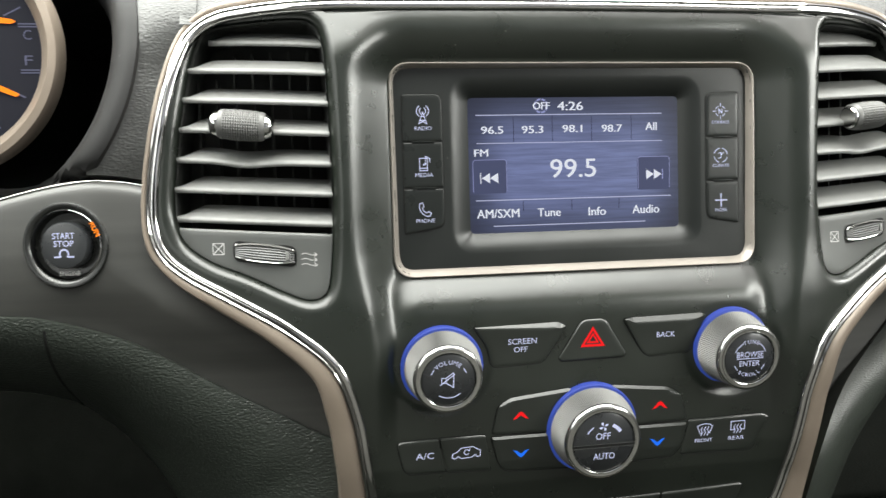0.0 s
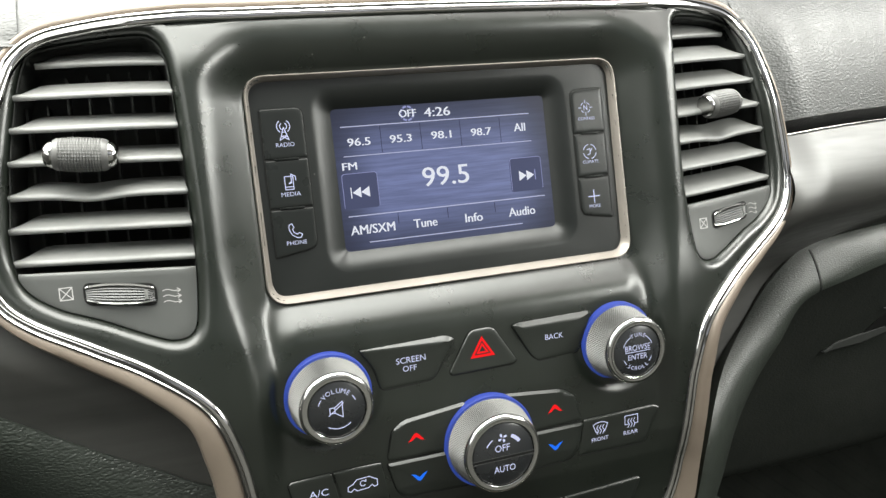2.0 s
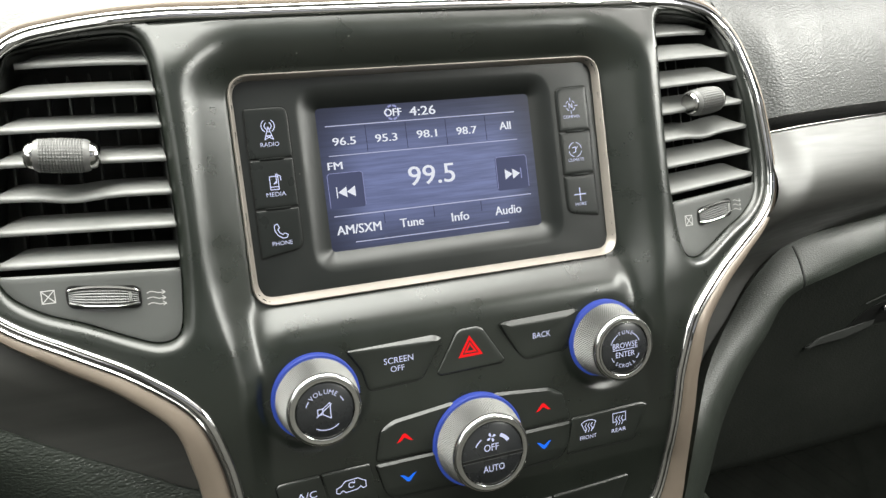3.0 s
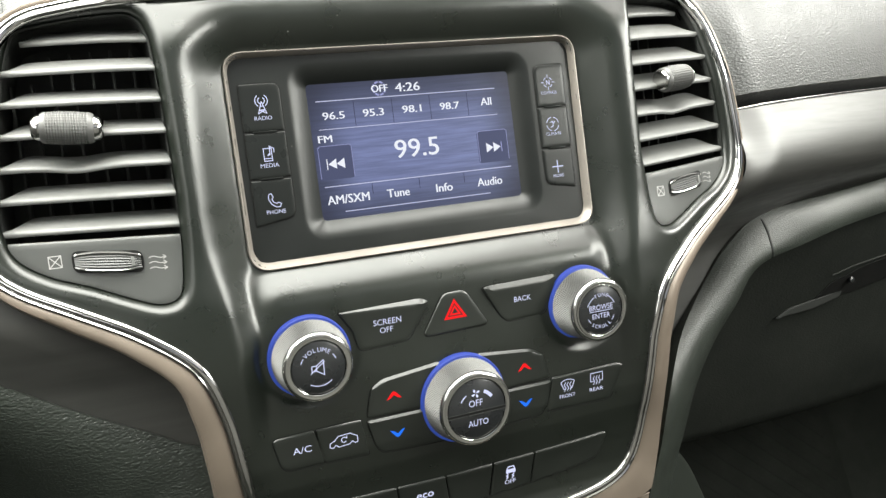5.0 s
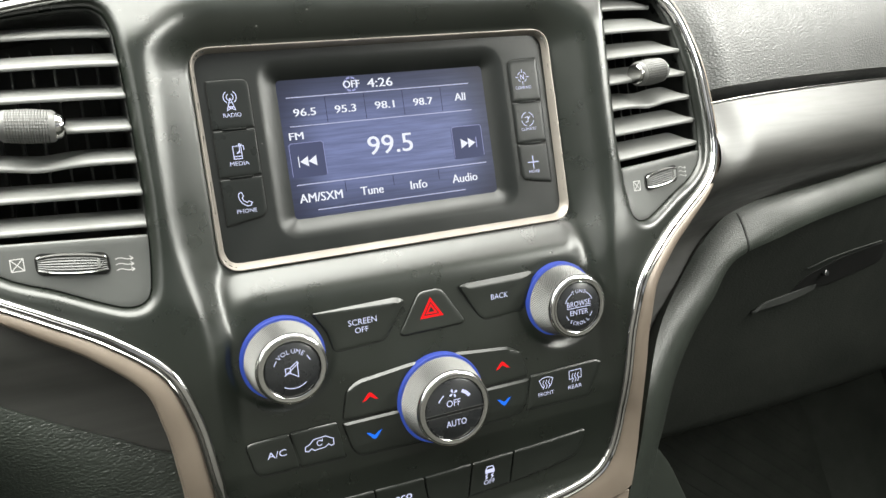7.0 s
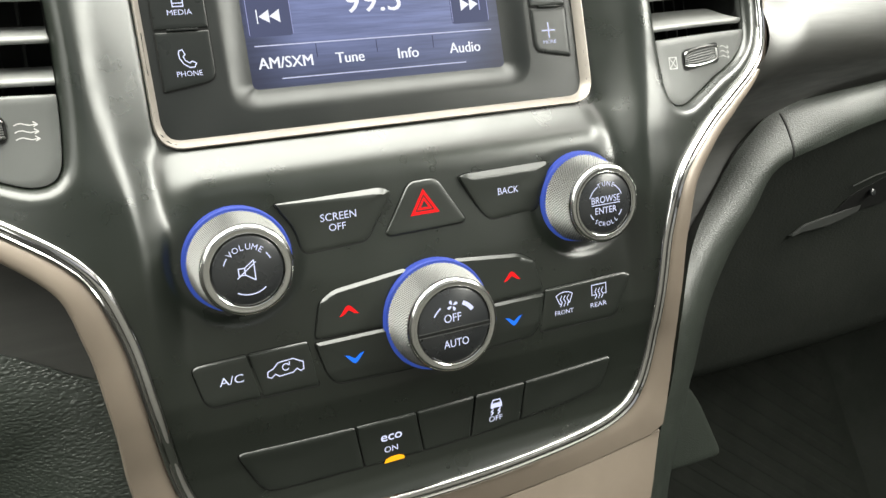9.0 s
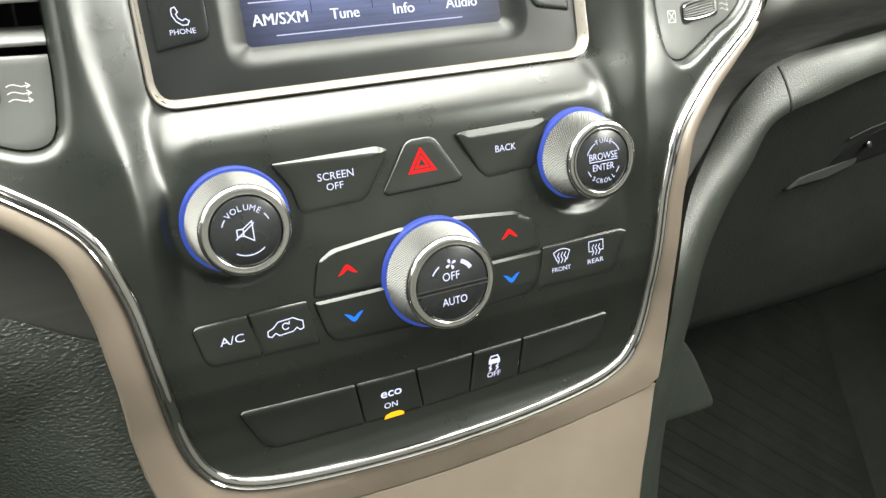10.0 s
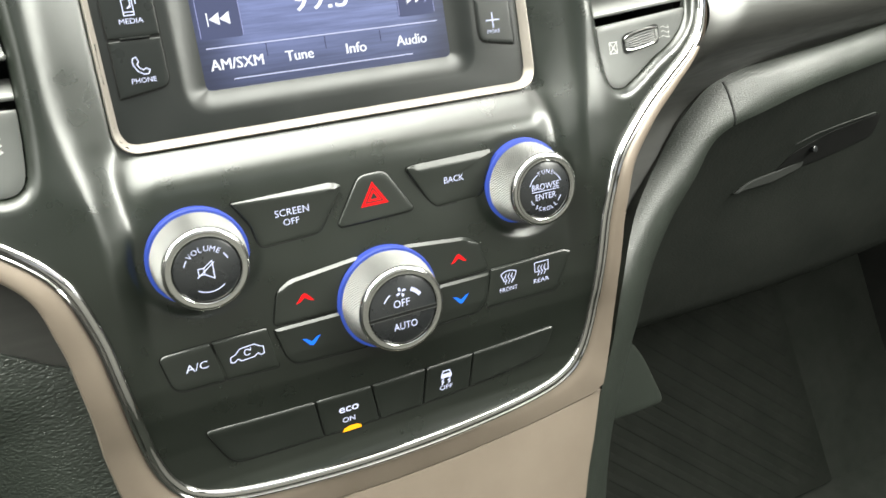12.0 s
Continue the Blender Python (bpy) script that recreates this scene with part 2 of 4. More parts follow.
def swept(path, section, height, closed=True, follow=False):
    """Sweeps (out, depth) pairs along a path of (x, z); height(x, z) is the surface it follows."""
    path = clockwise([Vector(p) for p in path]) if closed else [Vector(p) for p in path]
    normals = outward(path, closed)
    rings = []
    for p, n in zip(path, normals):
        ring = []
        for out, depth in (section(p) if callable(section) else section):
            q = p + n * out
            ring.append((q.x, (height(q.x, q.y) if follow else height(p.x, p.y)) + depth, q.y))
        rings.append(ring)
    if closed:
        rings.append(rings[0])
    bm = loft(rings, closed=False)
    bmesh.ops.remove_doubles(bm, verts=bm.verts, dist=1e-4)
    return bm


def rounded(points, radius, seg=5):
    """A polygon with rounded corners; radius is one number or one for each corner."""
    pts = [Vector(p) for p in points]
    out = []
    for i, p in enumerate(pts):
        r = radius[i] if isinstance(radius, (list, tuple)) else radius
        a, b = (pts[i - 1] - p), (pts[(i + 1) % len(pts)] - p)
        r = min(r, a.length * 0.48, b.length * 0.48)
        if r <= 0.01:
            out.append(p)
            continue
        a, b = p + a.normalized() * r, p + b.normalized() * r
        for s in range(seg + 1):
            t = s / seg
            out.append(a * (1 - t) ** 2 + p * 2 * t * (1 - t) + b * t * t)
    return out


def roundrect(cx, cz, hw, hh, r, seg=8):
    return rounded([(cx - hw, cz + hh), (cx + hw, cz + hh), (cx + hw, cz - hh), (cx - hw, cz - hh)], r, seg)


def plate(outline, top, bevel=0.8, high=None, sink=1.5, steep=0.75):
    """A key cap: its face follows top(x, z), with a wider bevel along its upper edge."""
    path = clockwise([Vector(p) for p in outline])
    normals = outward(path)
    high = bevel if high is None else high
    rings = [[], [], [], []]
    for p, n in zip(path, normals):
        share = smooth(0.5, 0.95, n.y)
        b = lerp(bevel, high(p) if callable(high) else high, share)
        k = lerp(0.75, steep, share)
        y = top(p.x, p.y)
        q, q2 = p - n * b, p - n * b * lerp(0.45, 0.45 if steep < 0.8 else 0.88, share)
        rings[0].append((p.x, y + k * b + sink, p.y))
        rings[1].append((p.x, y + k * b, p.y))
        rings[2].append((q2.x, top(q2.x, q2.y) + b * lerp(0.2, 0.2 if steep < 0.8 else 0.1, share), q2.y))
        rings[3].append((q.x, top(q.x, q.y), q.y))
    c = sum((Vector(q) for q in rings[3]), Vector()) / len(path)
    for t in (0.84, 0.66, 0.46, 0.25, 0.06):
        rings.append([(lerp(c.x, q[0], t), top(lerp(c.x, q[0], t), lerp(c.z, q[2], t)), lerp(c.z, q[2], t)) for q in rings[3]])
    bm = loft(rings, True, False, True)
    bmesh.ops.recalc_face_normals(bm, faces=bm.faces)
    return bm


def flat(outline, height, lift=0.1):
    bm = bmesh.new()
    vs = [bm.verts.new((p[0], height(p[0], p[1]) - lift, p[1])) for p in outline]
    es = [bm.edges.new((a, b)) for a, b in zip(vs, vs[1:] + vs[:1])]
    bmesh.ops.triangle_fill(bm, edges=es, use_beauty=True)
    return bm


def ribbons(lines, width, height, lift=0.12, at=(0, 0), scale=1.0):
    """Strokes of one width, printed on a surface. A line that ends where it began is closed."""
    bm = bmesh.new()
    for line in lines:
        pts = [Vector((at[0] + p[0] * scale, at[1] + p[1] * scale)) for p in line]
        for a, b in zip(pts, pts[1:]):
            d = (b - a).normalized()
            n = Vector((-d.y, d.x)) * width / 2
            e = d * width * 0.3
            quad = [a - e + n, b + e + n, b + e - n, a - e - n]
            bm.faces.new([bm.verts.new((q.x, height(q.x, q.y) - lift, q.y)) for q in quad])
            lift += 0.0015
    return bm


def letters(text, w, h, cx, cz, height, lift=0.12, turn=0.0, bold=0.0):
    """Flat lettering that fits a box w by h millimetres round (cx, cz) on a surface; w or h may be 0 to keep its form."""
    cu = bpy.data.curves.new("letters", "FONT")
    cu.body, cu.size, cu.resolution_u, cu.offset = text, 1.0, 3, bold
    ob = bpy.data.objects.new("letters", cu)
    me = bpy.data.meshes.new_from_object(ob)
    bm = bmesh.new()
    bm.from_mesh(me)
    bpy.data.objects.remove(ob)
    bpy.data.curves.remove(cu)
    bpy.data.meshes.remove(me)
    xs, ys = [v.co.x for v in bm.verts], [v.co.y for v in bm.verts]
    bw, bh = max(xs) - min(xs), max(ys) - min(ys)
    sx = w / bw if w else h / bh
    sy = h / bh if h else sx
    mx, my = (max(xs) + min(xs)) / 2, (max(ys) + min(ys)) / 2
    c, s = math.cos(radians(turn)), math.sin(radians(turn))
    for v in bm.verts:
        x, z = (v.co.x - mx) * sx, (v.co.y - my) * sy
        x, z = cx + c * x - s * z, cz + s * x + c * z
        v.co = (x, height(x, z) - lift, z)
    return bm


def arc(r, a0, a1, n=10, cx=0.0, cz=0.0):
    return [(cx + r * math.cos(radians(lerp(a0, a1, i / n))), cz + r * math.sin(radians(lerp(a0, a1, i / n)))) for i in range(n + 1)]


def arc_letters(text, r, mid, step, h, height, cx=0.0, cz=0.0, lift=0.12, low=False):
    """Letters set one by one along a circle; low: along its lower side, read from left to right."""
    bm = bmesh.new()
    for i, ch in enumerate(text):
        off = (i - (len(text) - 1) / 2) * step
        a = mid + off if low else mid - off
        x, z = cx + r * math.cos(radians(a)), cz + r * math.sin(radians(a))
        one = letters(ch, 0, h, x, z, height, lift, a + 90 if low else a - 90)
        me = bpy.data.meshes.new("letter")
        one.to_mesh(me)
        one.free()
        bm.from_mesh(me)
        bpy.data.meshes.remove(me)
    return bm


# ---- the stack's surface, in millimetres: depth behind the plane of the radio's keys ----
LOW = [(-215, 0.5), (-206, 0.8), (-202, 2.0), (-197, 2.8), (-190, 2.2), (-178, -0.3), (-168, -3.0), (-158, -6.0), (-146, -8.4), (-130, -9.8), (-110, -10.8), (-88, -11.2), (-72, -11.8), (-60, -13.5), (40, -15.0), (50, -15.0), (54, -14.6), (58, -13.7), (62, -12.5), (68, -10.6), (78, -7.2)]


def column(x):
    a = max(0.0, (abs(x) - 117) / 87)
    return -16.2 + 23.2 * a ** 1.35


def edge_out(x, z, cx, cz, hw, hh, r):
    """How far (x, z) lies outside a rounded rectangle."""
    dx, dz = abs(x - cx) - hw + r, abs(z - cz) - hh + r
    return math.hypot(max(dx, 0), max(dz, 0)) + min(max(dx, dz), 0) - r


def ease(t, r=0.27):
    """A straight slope from 0 to 1 with softened ends."""
    t = min(1 + r, max(-r, t))
    lo = (t + r) ** 2 / (4 * r) if t < r else t
    return 1 - (1 + r - t) ** 2 / (4 * r) if t > 1 - r else lo


def ramp(t, r=0.25):
    """A straight slope from 0 to 1 that is rounded off at its top."""
    t = min(1 + r, max(0.0, t))
    return 1 - (1 + r - t) ** 2 / (4 * r) if t > 1 - r else t


def stack(x, z):
    low = table(LOW, z)
    ax = abs(x)
    fall = smooth(-95, -168, z)
    top = table([(42, 0), (50, 0.0), (54, 0.4), (58, 1.3), (62, 2.5), (68, 4.4), (78, 7.8)], z) + 9.0 * smooth(15, 78, z) * smooth(135, 195, ax)
    side = lerp(column(x) + top - 2.2 * smooth(-126, -84, z) * (1 - smooth(-72, -38, z)) * (1 - smooth(122, 172, ax)), low, fall)
    outer = lerp(low, side, ease((ax - 97) / lerp(16, 10.5, smooth(-40, -75, z)), 0.2))
    # the radio's recess: a hollow with straight walls that opens on to a sloping shelf
    d = edge_out(x, max(z, -20.0), -1.0, -1.9, 94.6, 52.0, 12)
    rise = (d - 0.3) / lerp(18.5, 12.0, smooth(-25, -75, z))
    hollow = lerp(-2.6, outer, lerp(ramp(rise, 0.3), ease(rise, 0.34), smooth(-46, -60, z)))
    over = lerp(ramp((-54.0 - z) / 15.5, 0.35), smooth(-50, -86, z), smooth(84, 100, ax))
    shelf = lerp(hollow, outer, over)
    # round seats of the two upper knobs
    d = math.hypot(ax - 75.2, z + 95.0)
    if d < 30:
        shelf = max(shelf, lerp(-10.3 - 0.06 * (z + 95.0), shelf, ease((d - 22.8) / 3.2)))
    return shelf


HALF = [(0, 74.5), (60, 74.2), (120, 73.4), (160, 72.2), (176, 70), (186, 63), (191.5, 52), (197.5, 33), (202.5, 10), (205.2, -8), (205.8, -24), (202, -36.5), (191, -46.5), (169.5, -58.5), (145.5, -72.5), (124.3, -91), (115, -115), (110.9, -140), (108.2, -160), (105.2, -177), (100, -189.5), (91, -197.3), (72, -202.2), (36, -205.3), (0, -206.3)]
OUTLINE = spline(HALF + [(-x, z) for x, z in HALF[-2:0:-1]], 420, closed=True)
VENT = [(140, 69.3), (177, 68.4), (184.6, 61.4), (191, 34.5), (195.6, 4), (197.4, -18), (194, -32.2), (181.6, -42.2), (164.6, -49.2), (147, -57.5), (136.5, -61), (128.8, -58), (126.0, -45), (124.6, -20), (125.0, 20), (126.0, 50), (127.1, 59), (130.6, 66.6)]


def vent_path(side, n=150):
    return clockwise([Vector((p.x * side, p.y)) for p in spline(VENT, n, closed=True)])


def roll_width(p):
    """How wide the fascia rolls over into a vent: widest along its outer side."""
    return lerp(5.2, 7.0, smooth(160, 188, abs(p.x)) * smooth(-45, -20, p.y))


def inside(p, path):
    hit = False
    for a, b in zip(path, path[1:] + path[:1]):
        if (a.y > p[1]) != (b.y > p[1]) and p[0] < (b.x - a.x) * (p[1] - a.y) / (b.y - a.y) + a.x:
            hit = not hit
    return hit


def half_width(z):
    best = 0.0
    for a, b in zip(OUTLINE, OUTLINE[1:] + OUTLINE[:1]):
        if (a.y - z) * (b.y - z) <= 0 and a.y != b.y:
            best = max(best, lerp(a.x, b.x, (z - a.y) / (b.y - a.y)))
    return best


def side_line(z):
    """Half the width of the champagne front, where its sides run straight down to the floor."""
    return table([(-340, 78), (-279, 95), (-257, 101.5), (-241, 107.5), (-217, 115.2), (-204, 120), (-188, 123.6), (-169, 125.9), (-140, 127.4)], z)


def seam_line(x):
    """The height of the joint between the surround and the console front."""
    return -223.6 + 7.8 * (abs(x) / 114) ** 1.8


def fascia():
    ob = thing("center_stack", "matt black plastic centre stack with a chrome and champagne surround", "dashboard panel", (0, 0, -60))
    zs = [-205.9, -205, -203.5, -202] + [-200 + 1.5 * i for i in range(181)] + [71.4, 72.8, 73.6, 74.1]
    cols = 290
    grid = []
    for z in zs:
        w = half_width(z) + 0.6
        grid.append([(lerp(-w, w, i / cols), z) for i in range(cols + 1)])
    holes = [[p + n * (roll_width(p) + 1.2) for p, n in zip(path, outward(path))] for path in (vent_path(1), vent_path(-1))]
    bm = bmesh.new()
    rows = [[bm.verts.new((x, stack(x, z), z)) for x, z in row] for row in grid]
    for a, b in zip(rows, rows[1:]):
        for i in range(cols):
            mid = ((a[i].co.x + b[i + 1].co.x) / 2, (a[i].co.z + b[i + 1].co.z) / 2)
            if abs(mid[0]) > 118 and any(inside(mid, h) for h in holes):
                continue
            if edge_out(mid[0], mid[1], -1.0, -1.9, 94.4, 51.8, 10.5) < -0.9:
                continue
            bm.faces.new((a[i], a[i + 1], b[i + 1], b[i]))
    for v in [v for v in bm.verts if not v.link_faces]:
        bm.verts.remove(v)
    part("fascia", bm, FASCIA, ob)
    chrome = [(-0.7, 2.0), (-0.5, -0.5), (-0.1, -1.2), (0.5, -1.6), (1.5, -1.75), (2.5, -1.65), (3.0, -1.25), (3.25, -0.55), (3.55, -0.85), (4.2, -1.15), (4.8, -0.85), (5.1, 0.3), (5.1, 2.0)]
    part("chrome_strip", swept(OUTLINE, chrome, stack), CHROME, ob, "polished chrome strip round the stack")

    widths = {}
    for p, n in zip(OUTLINE, outward(OUTLINE)):
        if p.y > -140:
            continue
        w, on_seam = 6.0, False
        while w < 40:
            q = p + n * w
            if q.y < seam_line(q.x):
                on_seam = True
                break
            if abs(q.x) > side_line(q.y):
                break
            w += 0.05
        widths[round(p.x, 3), round(p.y, 3)] = (w, on_seam)

    def band(p):
        w = table([(-206, 16.3), (-200, 17.5), (-190, 18.0), (-150, 17.0), (-110, 16.0), (-85, 14.0), (-58, 11.6), (-40, 9.0), (-20, 8.0), (60, 8.0), (72, 9.5)], p.y)
        wide, on_seam = widths.get((round(p.x, 3), round(p.y, 3)), (w, False))
        w = lerp(w, wide, smooth(-140, -170, p.y))
        if on_seam:
            e = 4.5 + 2.0 * (abs(p.x) / 108) ** 8 - stack(p.x, p.y)
            return [(4.9, 1.8), (5.2, 0.5), (5.8, 0.2), (w * 0.55, 0.1 + 0.3 * e), (w * 0.8, 0.65 * e), (w - 0.25, 0.95 * e), (w - 0.08, 0.25 + e), (w, 1.2 + e), (w, 16.0), (w - 1.0, 40.0)]
        return [(4.9, 1.8), (5.2, 0.5), (5.8, 0.1), (lerp(5.8, w, 0.4), 0.2), (lerp(5, w, 0.75), 0.7), (w - 0.9, 1.6), (w - 0.2, 3.4), (w, 6.0), (w, 16.0), (w - 1.0, 40.0)]

    part("champagne_surround", swept(OUTLINE, band, stack), CHAMPAGNE, ob, "champagne painted surround")
    return ob


def lower_console():
    ob = thing("lower_console", "champagne painted console front below the stack", "console", (0, 5, -250))

    def front(x, z):
        a = abs(x) / side_line(z)
        return table([(-340, 1.0), (-260, 3.6), (-222, 4.6)], z) + 2.0 * a ** 8

    rows = []
    for i in range(31):
        t = i / 30
        row = []
        for j in range(61):
            x = lerp(-1, 1, j / 60) * side_line(-217)
            z = lerp(seam_line(x) - 0.3, -340, t)
            x *= side_line(z) / side_line(-217)
            row.append((x, front(x, z) + (0.8 if i == 0 else 0), z))
        if i == 0:
            nxt = [(x, front(x, z) + 0.1, z - 0.5) for x, y, z in row]
        rows.append([(row[0][0], 60, row[0][2]), (row[0][0] - 0.4, row[0][1] + 3, row[0][2])] + row + [(row[-1][0] + 0.4, row[-1][1] + 3, row[-1][2]), (row[-1][0], 60, row[-1][2])])
        if i == 0:
            rows.append([rows[0][0], rows[0][1]] + nxt + [rows[0][-2], rows[0][-1]])
    part("front_panel", loft(rows, closed=False), CHAMPAGNE, ob)
    part("seam", loft([[(s, 6.2, seam_line(s) + 0.3), (s, 8.0, seam_line(s) - 1.0)] for s in range(-112, 113, 4)], closed=False), GAP, ob)


# ---- air vents ----
def ridged_roll(x0, x1, y, z, r, rows, seg, depth, cross, belly=0.0):
    """A barrel across the panel with fine cross-cut ridges."""
    rings = []
    n = rows * 2
    for i in range(n + 1):
        t = i / n
        rr = r + belly * (1 - (2 * t - 1) ** 2) - (depth if i % 2 else 0)
        rings.append([(lerp(x0, x1, t), y + (rr - (cross if k % 2 else 0)) * math.cos(2 * math.pi * k / seg), z + (rr - (cross if k % 2 else 0)) * math.sin(2 * math.pi * k / seg)) for k in range(seg)])
    return loft(rings, True, True, True)


def air_vent(side):
    ob = thing("air_vent", "dark grey dashboard air vent with seven slats and a knurled slider", "air vent", (side * 160, 0, 10), "air vents of the stack")
    path = vent_path(side)
    def roll(p):
        w, k = roll_width(p), lerp(1.0, 0.7, smooth(-12, -30, p.y))
        return [(w + 2.6, -0.03), (w + 1.4, -0.06), (w + 0.4, -0.05), (w * 0.95, 0.02), (w * 0.8, 0.25 * k), (w * 0.62, 0.8 * k), (w * 0.45, 1.7 * k), (w * 0.3, 2.9 * k), (w * 0.17, 4.3 * k), (w * 0.07, 6.0 * k), (0.0, 8.0 * k), (0.0, 12.0)]

    part("rim", swept(path, roll, stack, follow=True), FASCIA, ob)
    rings = [[(p.x, stack(p.x, p.y) + d, p.y) for p in path] for d in (4.5, 30, 58)]
    part("housing", loft(rings, True, False, True), DUCT, ob, "black vent duct")
    # slats
    z_front = [58.4, 44.2, 30.2, 16.2, 2.0, -12.0, -26.0]
    lean = radians(27 if side < 0 else 35)
    ct, st = math.cos(lean), math.sin(lean)
    for k, z0 in enumerate(z_front):
        xs = sorted(abs(lerp(a.x, b.x, (z0 + 1 - a.y) / (b.y - a.y))) for a, b in zip(path, path[1:] + path[:1]) if (a.y - z0 - 1) * (b.y - z0 - 1) < 0)
        xi, xo = xs[0], xs[-1]
        if k == 0:
            xo -= 6
        rings = []
        for i in range(25):
            t = i / 24
            x = lerp(xi - 0.5, xo + 0.5, t)
            y = stack(x, z0) + 5.5 + (6.0 if k == 0 else 0)
            z = z0 - 1.2 + 4.6 * t if side < 0 else z0 - 0.6 + 4.6 * t
            cut = 1 - 0.75 * smooth(0.80, 1.0, t)
            if k == 4:
                d = math.exp(-((x - (163 if side < 0 else 157)) / 11) ** 2)
                z -= 1.5 * d
                y += 1.6 * d
            sec = [(0.0, 0.0), (0.1, 0.6), (0.5, 1.2), (1.8, 1.7), (9.0, 1.5), (17.2, 0.6), (17.2, -0.2), (9.0, -0.8), (1.2, -0.9), (0.2, -0.6)]
            rings.append([(side * x, y + s * cut * ct - n * st, z + s * cut * st + n * ct) for s, n in sec])
        part("slat", loft(rings, True, True, True), SLAT, ob)
    # upright vanes behind the slats
    for i in range(7):
        x = lerp(133, 188, i / 6)
        top = 60 if x < 176 else 48
        part("vane", box(side * x - 0.6, side * x + 0.6, stack(x, 10) + 38, stack(x, 10) + 52, -24, top, bevel=0.3), DUCT, ob)
    # slider knob on the middle slat
    zc, xc = (21.0, -164.5) if side < 0 else (21.5, 155.5)
    yc = stack(abs(xc) - 2, 19) + 3.0
    tilt = Matrix.Translation((xc, yc, zc)) @ Matrix.Rotation(side * math.atan(0.22 if side > 0 else 0.06), 4, "Z") @ Matrix.Rotation(radians(-5.5 * side), 4, "Y") @ Matrix.Translation((-xc, -yc, -zc))

    def tilted(bm):
        bm.transform(tilt)
        return bm

    knob = part("slider", tilted(ridged_roll(xc - 8.4, xc + 8.4, yc, zc, 7.0, 15, 64, 0.40, 0.18, 0.4)), SATIN_DARK, ob, "knurled grey slider grip", sharp=15)
    for s in (-1, 1):
        def turned(profile):
            return tilted(loft([[(xc + s * x, yc + r * math.cos(2 * math.pi * q / 32), zc + r * math.sin(2 * math.pi * q / 32)) for q in range(32)] for x, r in profile], True, True, True))
        part("collar", turned(((8.3, 6.6), (8.4, 6.9), (9.6, 6.7), (10.8, 5.9), (10.9, 5.0))), SATIN_DARK, knob)
        part("end_cap", turned(((10.6, 5.6), (11.0, 5.7), (12.8, 5.2), (14.0, 4.3), (14.5, 3.6), (14.6, 1.0)) if side < 0 else ((10.6, 5.6), (10.9, 5.7), (11.9, 5.5), (12.5, 4.9), (12.6, 1.0))), CHROME, knob, "chrome end cap")
    # lower panel with its thumbwheel
    line = lambda ax: lerp(-30.6, -26.0, (ax - 127) / 68)
    low = [p for p in path if p.y < line(abs(p.x)) - 0.3]
    low.sort(key=lambda p: math.atan2(p.y + 34, (abs(p.x) - 160)))
    ring = clockwise(low)
    gap = max(range(len(ring)), key=lambda i: (ring[i] - ring[i - 1]).length)
    ring = ring[gap:] + ring[:gap]
    a, b = ring[-1], ring[0]
    ring += [Vector((lerp(a.x, b.x, t), line(abs(lerp(a.x, b.x, t))))) for t in [i / 12 for i in range(13)]]
    face = lambda x, z: stack(x, z) + 3.6
    panel = part("wheel_panel", plate(ring, face, 0.3, 1.2, 3), VENTPANEL, ob, "grey panel below the slats")
    wx = side * 156.5
    def leaning(bm):
        for v in bm.verts:
            v.co.z += 0.12 * (abs(v.co.x) - 156.5)
        return bm

    slot = roundrect(wx, -39.0, 14.6, 4.9, 3.6)
    part("slot", leaning(flat(slot, face, 0.45)), GAP, panel)
    n, rings = 52, []
    yb = face(wx, -39)
    slope = (face(wx + 13, -39) - face(wx - 13, -39)) / 26
    swell = lambda t: math.sqrt(max(0, 1 - 0.9 * t * t))
    lens = lambda t: 1.08 - 0.42 * t * t * abs(t)
    for i in range(n + 1):
        t = i / n * 2 - 1
        x = wx + 13.6 * t
        bulge, k = 2.6 * swell(t) - (0.12 if i % 2 else 0), lens(t)
        y0 = yb + slope * (x - wx)
        rings.append([(x, y0 + 0.4, -39 + 3.6 * k)] + [(x, y0 - bulge * (1 - 0.2 * (q / 6 - 1) ** 4) + (0.38 if q % 2 else 0), -39 + 3.4 * k * (1 - q / 6)) for q in range(13)] + [(x, y0 + 0.4, -39 - 3.6 * k)])
    wheel = part("thumbwheel", leaning(loft(rings, False)), WHEEL, panel, "ridged thumbwheel", sharp=20)
    for s in (1, -1):
        rr = []
        for i in range(49):
            t = i / 48 * 2 - 1
            x = wx + 13.9 * t
            b2, z = 2.7 * swell(t), -39 + s * 3.3 * lens(t)
            y0 = yb + slope * (x - wx)
            rr.append([(x, y0 - 0.6, z + s * (0.4 + 0.9 * swell(t))), (x, y0 - b2 * 0.6, z + s * (0.3 + 0.6 * swell(t))), (x, y0 - b2 * 0.95, z + s * 0.3), (x, y0 - b2 * 0.9, z)])
        part("wheel_edge", leaning(loft(rr, False)), RIMDARK, wheel, "smoked chrome wheel edge")
    part("pointer", leaning(box(wx + 9.6, wx + 11.0, yb + slope * 10.3 - 2.2, yb + slope * 10.3 + 1, -41.0, -37.0, bevel=0.3)), SLAT, wheel, "pale pointer line")
    sx, ax_ = (wx - 21.5, wx + 20.5)
    part("closed_mark", ribbons([[(-2.6, -2.6), (2.6, -2.6), (2.6, 2.6), (-2.6, 2.6), (-2.6, -2.6)], [(-2.6, -2.6), (2.6, 2.6)], [(-2.6, 2.6), (2.6, -2.6)]], 0.42, face, 0.1, (sx, -38.9 + 0.12 * (abs(sx) - 156.5))), PRINT, panel)
    waves = []
